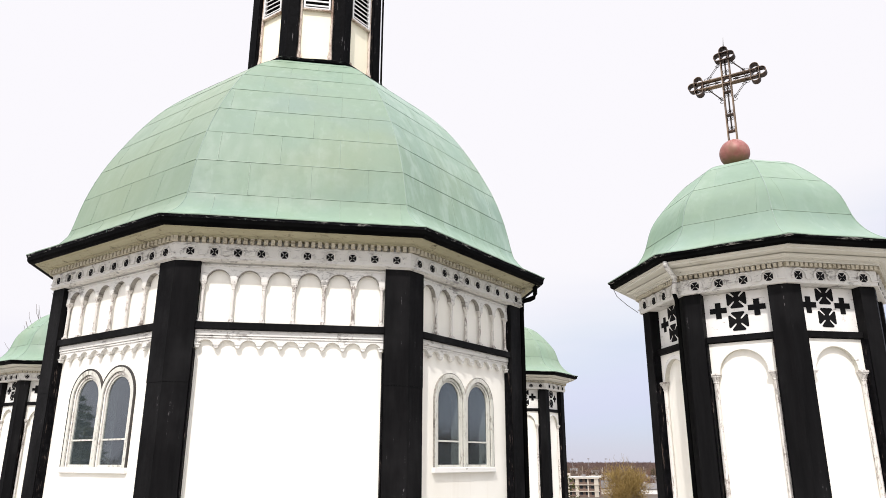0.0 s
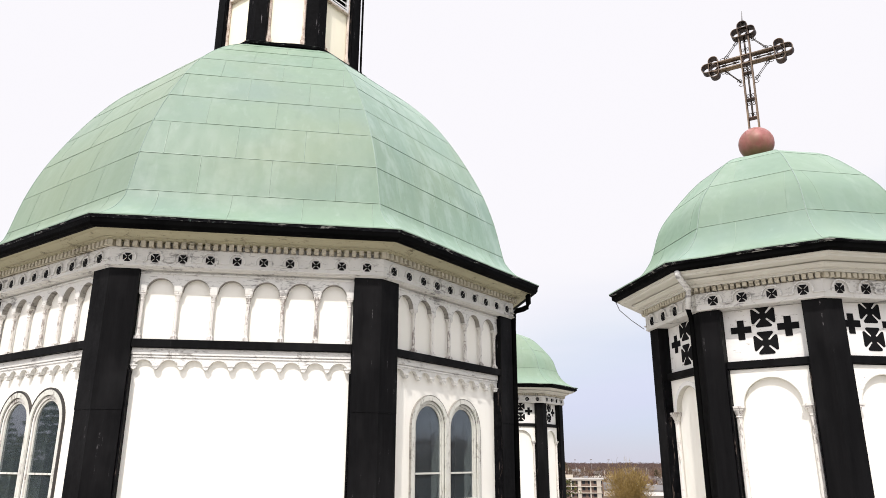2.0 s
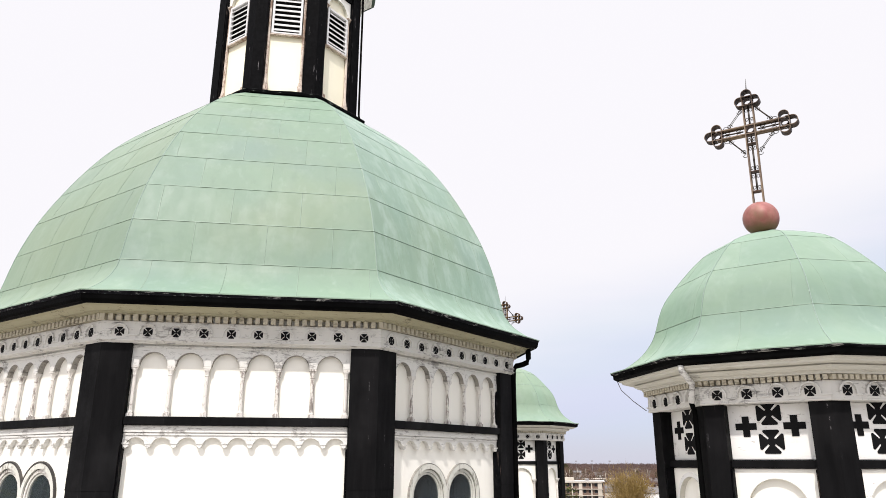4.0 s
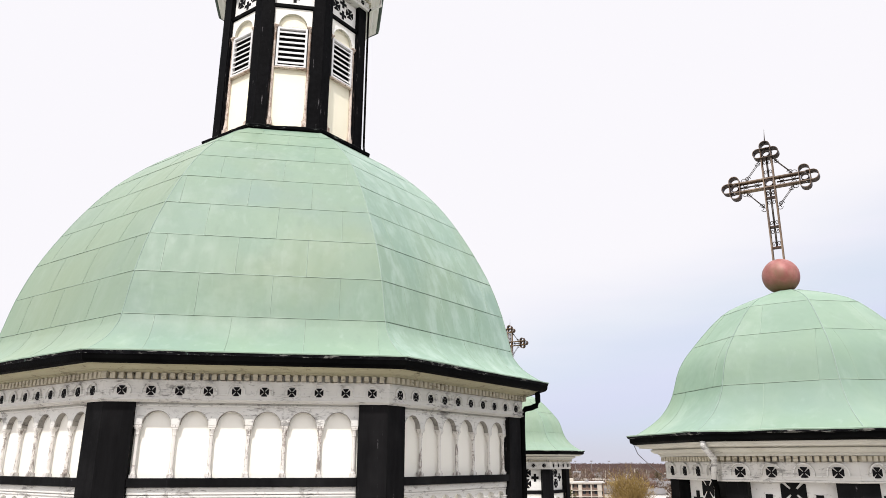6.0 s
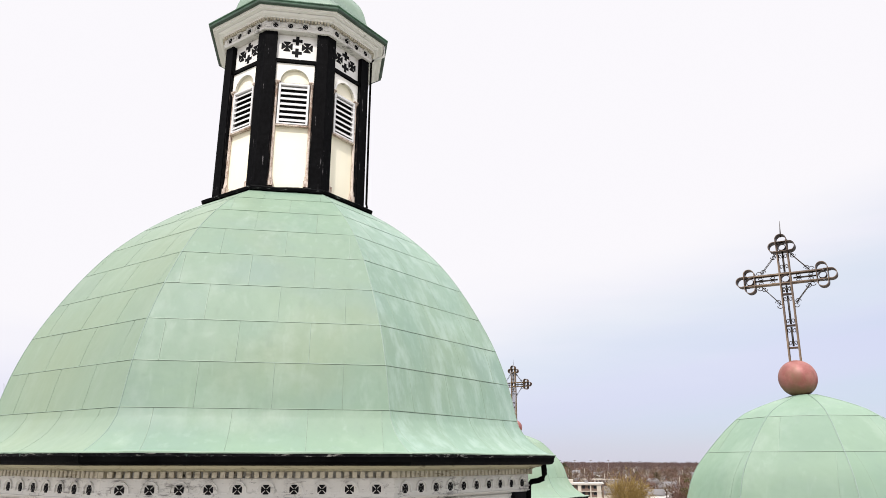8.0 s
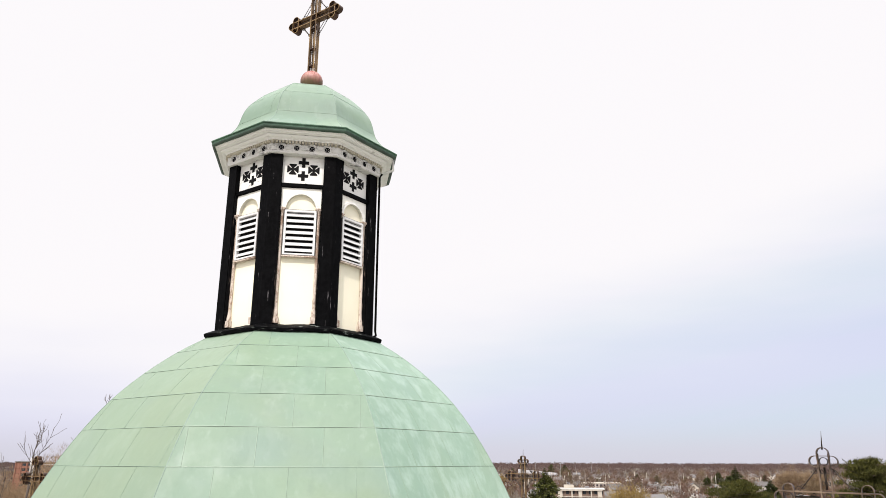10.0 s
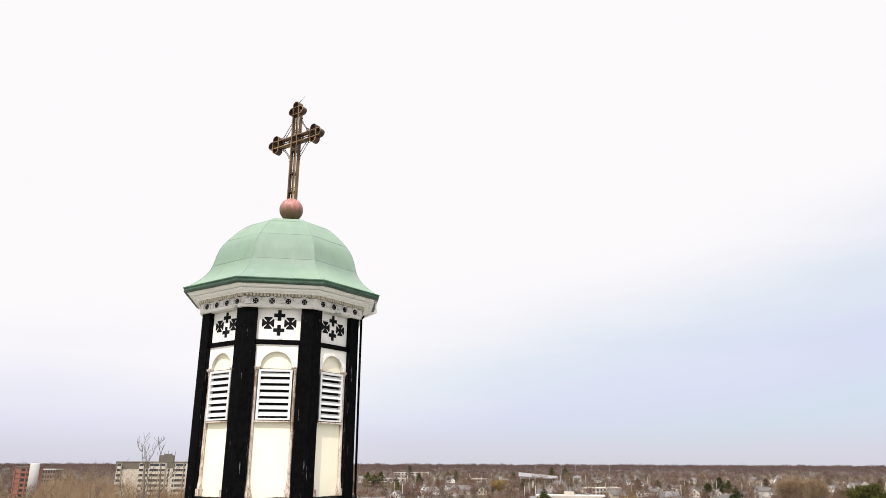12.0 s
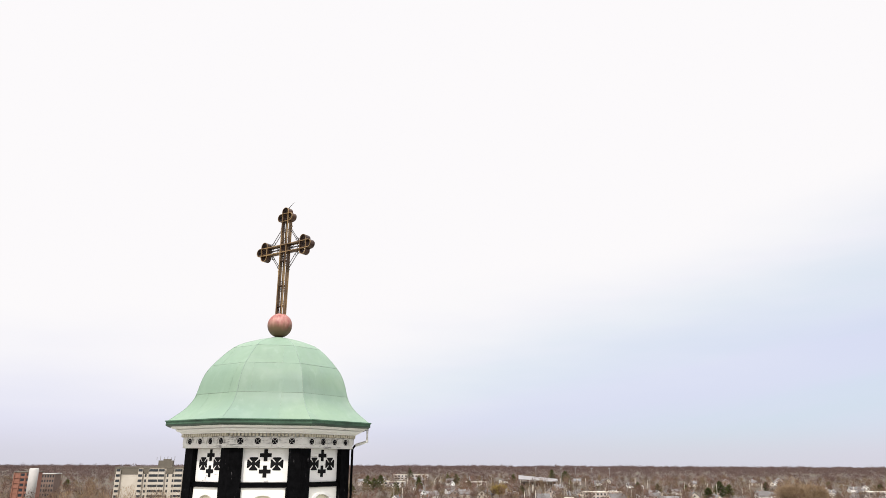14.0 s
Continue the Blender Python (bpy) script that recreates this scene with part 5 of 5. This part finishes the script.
def bare_tree(name, x, y, h, spread, label, seed):
    """A leafless tree: trunk, forking limbs and twigs, scaled as a whole to its height and spread."""
    ob = thing(name, pose(x, y, 0), label, "tree")
    rng = random.Random(seed)
    bm = bmesh.new()
    fork = h * 0.52
    tube(bm, [(0, 0, 0), (0.1, 0.05, fork * 0.4), (0.05, 0.2, fork)], h * 0.014, 8, h * 0.009)
    part("trunk", bm, BARK, ob)
    limbs = []
    for i in range(6):
        a = 2.4 * i + rng.uniform(-0.3, 0.3)
        tilt = rng.uniform(0.15, 0.55)
        bm = bmesh.new()
        branch(bm, rng, Vector((0.05, 0.2, fork - 0.3 - 0.25 * (i % 3))), Vector((tilt * math.cos(a), tilt * math.sin(a), 1)).normalized(), h * 0.17, h * 0.0034, 4)
        limbs.append(bm)
    top = max(v.co.z for b in limbs for v in b.verts)
    wide = max(math.hypot(v.co.x, v.co.y) for b in limbs for v in b.verts)
    for b in limbs:
        for v in b.verts:
            f = max(v.co.z - fork + 0.8, 0.0) / (top - fork + 0.8)
            v.co.x, v.co.y = v.co.x * (1 + (spread / wide - 1) * min(2 * f, 1)), v.co.y * (1 + (spread / wide - 1) * min(2 * f, 1))
            v.co.z = fork - 0.8 + f * (h - fork + 0.8)
        part("limb", b, BARK, ob, "bare crooked limb with twigs")
    return ob


def crook(bm, rng, p, d, length, r, depth):
    """A crooked limb that forks in two near its middle and bends upwards."""
    pts, n = [p], 6
    for i in range(n):
        d = (d + Vector((rng.gauss(0, 0.17), rng.gauss(0, 0.17), 0.13 + rng.gauss(0, 0.07)))).normalized()
        pts.append(pts[-1] + d * length / n)
    tube(bm, pts, r, 5, max(r * 0.45, 0.006))
    if depth == 0:
        return
    turn = rng.uniform(0, 6.28)
    for i in (2, 3, 4, 5)[:rng.choice((2, 3, 4))]:
        turn += 2.2 + rng.uniform(-0.5, 0.5)
        nd = (d * 0.8 + Vector((math.cos(turn), math.sin(turn), 0.1)) * rng.uniform(0.5, 0.9)).normalized()
        crook(bm, rng, pts[i], nd, length * rng.uniform(0.42, 0.66), max(r * 0.6, 0.008), depth - 1)


def leader_tree(x, y, h, label, seed, count=9, reach=0.45):
    """A leafless tree with one crooked leader and a few forking limbs off its upper part."""
    ob = thing("bare_tree", pose(x, y, 0), label, "tree")
    rng = random.Random(seed)
    bm = bmesh.new()
    stem = [Vector((0, 0, 0))]
    for i in range(14):
        stem.append(stem[-1] + Vector((rng.gauss(0, 0.09), rng.gauss(0, 0.09), h * 0.955 / 14)))
    end = stem[-1].copy()
    stem = [p - Vector((end.x, end.y, 0)) * (p.z / end.z) for p in stem]
    tube(bm, stem, h * 0.011, 8, 0.022)
    part("trunk", bm, BARK, ob)
    a = rng.uniform(0, 6.28)
    for i in range(count):
        f = 0.66 + 0.335 * (i / (count - 1)) ** 0.8
        k = min(int(f * 14), 13)
        at = stem[k].lerp(stem[k + 1], f * 14 - k)
        a += 2.4 + rng.uniform(-0.5, 0.5)
        out = rng.uniform(0.5, 0.95) if i < count - 2 else rng.uniform(0.25, 0.45)
        bm = bmesh.new()
        crook(bm, rng, at, Vector((out * math.cos(a), out * math.sin(a), 0.75)).normalized(), (h - at.z) * reach + 0.30, 0.025 if i < count - 3 else 0.018, 2)
        part("limb", bm, BARK, ob, "bare crooked limb with twigs")
    return ob


leader_tree(-13.2, 14.8, 25.6, "slim bare deciduous tree behind the church", 7, 9, 0.62)
leader_tree(-12.3, 18.5, 27.6, "thin bare tree with few limbs behind the church", 15, 7)
leader_tree(-10.0, 18.5, 28.4, "tall bare deciduous tree behind the church", 4, 8, 0.55)
leader_tree(-10.4, 21.4, 28.7, "tall thin bare tree behind the church", 9, 6)
for turn, d, h, s in ((-25.6, 118, 25.3, 5.0), (-27.2, 112, 24.8, 5.0), (-30.5, 122, 21.2, 6.0), (-22.4, 126, 25.0, 5.5), (-33, 130, 20.4, 6.0), (-24.0, 108, 25.2, 5.0), (-26.4, 104, 25.0, 5.0), (-20.4, 114, 24.6, 5.0), (-29.2, 116, 22.4, 4.5), (-18.4, 118, 24.2, 4.5)):
    twig_tree("budding_tree", *spot(turn, d), h, s, 36000, GOLD_TWIGS, "tall thin-twigged tree with golden-brown spring buds", 0.50, 0.024, 0.5)
for turn, d, h, s in ((13.8, 240, 17.5, 7.0), (4.3, 640, 12, 8.0)):
    twig_tree("willow", *spot(turn, d), h, s, 5000, WILLOW, "yellow-green budding willow with round crown", 1.6, 0.10, 0.1)
for turn, d, h, s in ((18.3, 255, 14.5, 7), (20.4, 270, 13.5, 6), (-24.5, 330, 15, 8), (-20.0, 340, 14.0, 8), (-27, 420, 12, 9), (27.5, 330, 13, 9), (23.5, 400, 11, 8)):
    twig_tree("bare_tree", *spot(turn, d), h, s, 4500, TWIGS, "rounded brown bare tree", 1.4, 0.13, 0.15)
for turn, d, h, s in ((25.0, 470, 20.5, 9.0), (26.4, 478, 19.0, 8.0)):
    twig_tree("budding_tree", *spot(turn, d), h, s, 9000, GOLD_TWIGS, "broad golden-brown tree coming into bud", 1.3, 0.11, 0.12)
for turn, d, h, s in ((7.7, 133, 22.9, 6.0), (21.4, 140, 23.2, 6.0), (23.6, 150, 20.9, 5.5), (-1.8, 720, 15, 3.5), (-4.8, 800, 17, 5.5), (19.5, 560, 14, 4), (16.0, 700, 12, 4)):
    needle_tree("spruce", *spot(turn, d), h, s, "dark green pointed spruce tree", False, 64 if d < 200 else 22)
for turn, d, h, s in ((21.5, 116, 22.2, 8.0), (29.6, 106, 25.8, 4.6), (32.3, 104, 26.0, 5.5), (35.0, 108, 26.0, 6.0), (38.5, 112, 26.0, 6.0)):
    needle_tree("pine", *spot(turn, d), h, s, "broad olive-green pine tree", True, 20)


needle_tree("spruce", -41.6, 2.3, 23.4, 4.6, "dark green spruce tree beside the church", False, 40)
needle_tree("spruce", -61.9, 8.8, 22.0, 4.6, "dark green spruce tree beside the church", False, 40)
for turn, d, h, s in ((-5.8, 790, 17, 6.0), (-5.3, 800, 14, 4.5), (-2.6, 1250, 21, 6.0), (-3.6, 610, 15, 3.6), (-1.9, 800, 17, 3.0), (20.3, 700, 15, 6.0), (20.9, 720, 12, 5.0), (8.3, 1200, 20, 7.0), (9.3, 1180, 18, 9.0), (1.0, 1000, 15, 5.0), (14.6, 760, 12, 4.0)):
    needle_tree("spruce", *spot(turn, d), h, s, "dark green spruce among the town trees", False, 18)
bare_tree("bare_tree", 45.5, 13.6, 22.2, 4.0, "bare deciduous tree beside the church", 12)
for x, y, h, sp in ((96, 22, 21.6, 7), (104, 32, 22.8, 8), (98, 42, 22.0, 7), (110, 52, 23.2, 8), (112, 12, 21.8, 8), (120, 40, 23.0, 9)):
    twig_tree("bare_tree", x, y, h, sp, 9000, GREY_TWIGS, "rounded bare tree beside the church", 1.4, 0.13, 0.15)
rs = random.Random(8)
for i in range(26):
    x, y = spot(rs.uniform(-34, 34), rs.uniform(480, 1300))
    needle_tree("spruce", x, y, rs.uniform(9, 16), rs.uniform(2.5, 4.5), "dark green spruce among the town trees", False, 14)


# ---- town ----
def gable_house(x, y, turn, w, d, h, label, wall=None):
    ob = thing("house", pose(x, y, 0, 0, 0, turn), label, "house", "houses of the town")
    rise = w * 0.38
    bm = bmesh.new()
    plate(bm, [(-w / 2, 0), (w / 2, 0), (w / 2, h), (0, h + rise), (-w / 2, h)], -d / 2, d / 2)
    part("wall", bm, wall or HOUSE_WALL, ob)
    for s in (-1, 1):
        bm = bmesh.new()
        a, b = (0, h + rise + 0.12), (s * (w / 2 + 0.5), h - 0.35)
        pts = [a, b, (b[0], b[1] + 0.2), (a[0], a[1] + 0.2)]
        plate(bm, pts if s < 0 else pts[::-1], -d / 2 - 0.4, d / 2 + 0.4)
        roof = part("roof", bm, HOUSE_ROOF, ob)
    part("chimney", box(w * 0.18, w * 0.18 + 0.6, 0.5, 1.1, h, h + rise + 0.7), BRICK, ob)
    for fx, fz in ((-0.25, 0.35), (0.25, 0.35), (0.0, 1.02)):
        part("window", box(fx * w - 0.5, fx * w + 0.5, -d / 2 - 0.06, -d / 2 + 0.05, fz * h, fz * h + 1.3), DARK_GLASS, ob)
    return ob


rg = random.Random(21)
base_houses = []
for i, (w, d, h) in enumerate(((7.5, 11, 3.2), (8, 10, 5.0), (6.5, 12, 3.0), (9, 13, 3.6))):
    x, y = spot((-3.5, 0.8, 11, 20)[i], (560, 610, 520, 590)[i])
    base_houses.append(gable_house(x, y, rg.uniform(-30, 30), w, d, h, ("white gabled house with dark shingle roof", "two-storey pale gabled house", "small light bungalow with dark roof", "wide pale house with brown roof")[i], (WHITE_TRIM, HOUSE_WALL, WHITE_TRIM, CONCRETE)[i]))
for i in range(96):
    x, y = spot(rg.uniform(-9, 35), 430 + 800 * rg.random() ** 1.4)
    copy_thing(rg.choice(base_houses), pose(x, y, 0, 0, 0, rg.choice((0, 90, 20, -25, 110)) + rg.uniform(-8, 8)))


def flat_block(name, x, y, turn, w, d, h, wall, label, floors, bays, roof_mat=None, window_w=0.5, blank=0):
    ob = thing(name, pose(x, y, 0, 0, 0, turn), label, "building")
    part("wall", box(-w / 2, w / 2, -d / 2, d / 2, 0, h), wall, ob)
    part("roof", box(-w / 2 - 0.4, w / 2 + 0.4, -d / 2 - 0.4, d / 2 + 0.4, h + 0.004, h + 0.6), roof_mat or CONCRETE, ob)
    step, fh = w / bays, h / floors
    mesh = None
    for f in range(floors):
        for b in range(blank, bays):
            cx, z = -w / 2 + step * (b + 0.5), f * fh
            if mesh is None:
                mesh = box(-step * window_w / 2, step * window_w / 2, -d / 2 - 0.08, -d / 2 + 0.1, fh * 0.3, fh * 0.8)
            q = part("window", mesh, DARK_GLASS, ob, "", pose(cx, 0, z))
            mesh = q.data
    return ob


# three-storey apartments with pale slab edges and dark bays
apt = flat_block("apartment_block", *spot(9.6, 405), -8, 35, 12, 9.6, BROWN_BRICK, "low three-storey brick apartment block with white slabs", 3, 12, ROOFING)
for x, w in ((-16.2, 1.6), (-10.0, 0.6), (-6.5, 2.4), (0.5, 0.6), (4.2, 1.8), (10.5, 0.6), (14.0, 2.2)):
    part("pier", box(x, x + w, -6.9, -6.1, 0, 9.0), CONCRETE, apt)
part("stair_head", box(-3.0, 2.0, -3.0, 3.0, 10.21, 11.8), CONCRETE, apt)
part("roof_unit", box(8.0, 10.0, -2.0, 1.0, 10.21, 11.2), METAL_ROOF, apt)
for i in range(3):
    part("floor_slab", box(-16.6, 16.6, -7.2, -6.1, 2.7 + 3.2 * i, 3.05 + 3.2 * i), CONCRETE, apt)
# tall block of flats with a dark top storey, balconies and a plant room
tall = flat_block("tower_block", *spot(-21.3, 472), 14, 39, 16, 26.0, TOWER_WALL, "cream nine-storey block of flats with dark top floor", 9, 13, DARK_PANEL, 0.30, 5)
part("top_storey", box(-20.0, -7.0, -8.25, 8.1, 22.6, 25.95), DARK_PANEL, tall, "blank dark panelled top storey")
part("top_storey", box(-4.6, -1.2, -8.25, 8.1, 23.0, 25.95), DARK_PANEL, tall, "dark panelled top storey")
part("top_storey", box(8.0, 12.0, -8.25, 8.1, 23.0, 25.95), DARK_PANEL, tall, "dark panelled top storey")
part("plant_room", box(2.5, 10.5, -3, 5, 26.61, 30.2), DARK_PANEL, tall, "dark rooftop plant room")
part("plant_room", box(5.0, 9.0, -2, 4, 30.204, 31.0), DARK_PANEL, tall, "dark rooftop plant room")
for cx, wide in ((-17.8, 1.2), (-5.8, 1.2), (1.2, 2.6), (5.6, 1.7), (15.0, 2.2)):
    stack = part("balcony_bay", box(cx - wide, cx + wide, -9.5, -7.9, 0.2, 25.4), TOWER_WALL, tall)
    for f in range(9):
        part("balcony_opening", box(cx - wide + 0.15, cx + wide - 0.15, -9.6, -9.3, f * 2.85 + 1.25, f * 2.85 + 2.55), DARK_GLASS, stack)
for i in range(6):
    part("roof_mast", box(1 + 2 * i, 1.2 + 2 * i, 0, 0.2, 30.4, 32.0 + 0.8 * (i % 2)), DARK_PANEL, tall)
# brick block with a white round tower
brick = flat_block("brick_block", *spot(-29.15, 565), 12, 14, 10, 22.4, BRICK, "red brick seven-storey block", 7, 4, DARK_PANEL, 0.62, 1)
for i in range(6):
    part("floor_slab", box(-7.2, 7.2, -5.4, -5.05, 2.95 + 3.2 * i, 3.2 + 3.2 * i), BRICK, brick)
for x in (-7.1, -3.75, -0.25, 3.25, 6.6):
    part("pier", box(x, x + 0.5, -5.6, -5.41, 0, 22.3), BRICK, brick)
bm = bmesh.new()
lathe(bm, [(2.75, 0), (2.75, 24.8), (2.5, 25.2)], n=20)
silo = tagged(part("silo", bm, ROOFING, None), "white round concrete silo", "silo")
silo.matrix_basis = pose(*spot(-28.85, 535), 0)
flat_block("apartment_block", *spot(-28.0, 640), 6, 15, 12, 20.2, BROWN_BRICK, "flat-roofed brown block with a pale roof edge", 6, 8, ROOFING)
# hall with a long grey roof
hall = thing("hall", pose(*spot(7.2, 1000), 0, 0, 0, -6), "large hall with grey metal roof and pale walls", "building")
# dark wall fills in the darkness beneath the roof
part("wall", box(-22, 24, -8, 12, 0, 5), DARK_PANEL, hall)
for i in range(5):
    part("column", box(-23 + 11.5 * i, -22.2 + 11.5 * i, -17.2, -16.4, 0, 8.0 - 0.66 * i), CONCRETE, hall)
bm = bmesh.new()
v = [bm.verts.new(p) for p in ((-25, -18, 8.0), (27, -18, 5.0), (27, 18, 7.6), (-25, 18, 12.2), (-25, -18, 8.8), (27, -18, 5.8), (27, 18, 8.4), (-25, 18, 13.0))]
for f in ((3, 2, 1, 0), (4, 5, 6, 7), (0, 1, 5, 4), (1, 2, 6, 5), (2, 3, 7, 6), (3, 0, 4, 7)):
    bm.faces.new([v[i] for i in f])
part("roof", bm, METAL_ROOF, hall)
for i in range(8):
    part("window", box(-19 + 5 * i, -16.5 + 5 * i, -8.1, -7.9, 1.0, 4.0), DARK_GLASS, hall)
for turn, d, w, h in ((-4.5, 900, 50, 7), (31.0, 720, 46, 7), (26.0, 680, 22, 8), (-2.5, 1300, 60, 8), (2.5, 930, 24, 6), (12.0, 640, 30, 6), (-16, 800, 40, 8)):
    x, y = spot(turn, d)
    flat_block("low_building", x, y, rg.uniform(-12, 12), w, 16, h, HOUSE_WALL, "long low pale commercial building", 2, 10)
for turn, d, h in ((32.5, 760, 17), (2.0, 930, 13)):
    st = thing("steeple", pose(*spot(turn, d), 0), "small white church with pointed steeple", "church")
    part("wall", box(-4, 4, -8, 8, 0, 5), HOUSE_WALL, st)
    part("tower", box(-1.3, 1.3, -10, -8.05, 0, h * 0.62), HOUSE_WALL, st)
    bm = bmesh.new()
    lathe(bm, [(1.5, h * 0.62 + 0.01), (0.6, h * 0.8), (0.1, h)], 0, -9, 8)
    part("spire", bm, METAL_ROOF, st)
pole = None
for i in range(46):
    x, y = spot(rg.uniform(-5, 34), rg.uniform(420, 1000))
    if pole is None:
        pole = thing("street_lamp", pose(x, y, 0), "tall pale street lamp pole", "lamp", "street lamps")
        bm = bmesh.new()
        tube(bm, [(0, 0, 0), (0, 0, 12.5)], 0.22, 5, 0.14)
        part("post", bm, CONCRETE, pole)
        part("head", box(-0.9, 0.9, -0.2, 0.2, 12.45, 12.8), DARK_PANEL, pole)
    else:
        copy_thing(pole, pose(x, y, 0, 0, 0, rg.uniform(0, 180)))

mast = None
for turn, d in ((7.1, 1180), (9.0, 1150), (10.1, 1210), (11.3, 1090), (12.6, 1160)):
    x, y = spot(turn, d)
    if mast is None:
        mast = thing("floodlight_mast", pose(x, y, 0, 0, 0, -12), "tall grey floodlight mast of a sports ground", "lamp", "floodlight masts")
        bm = bmesh.new()
        tube(bm, [(0, 0, 0), (0, 0, 21.0)], 0.30, 6, 0.2)
        part("post", bm, METAL_ROOF, mast)
        part("lamp_head", box(-1.6, 1.6, -0.3, 0.3, 20.6, 21.9), METAL_ROOF, mast)
    else:
        copy_thing(mast, pose(x, y, 0, 0, 0, -12))
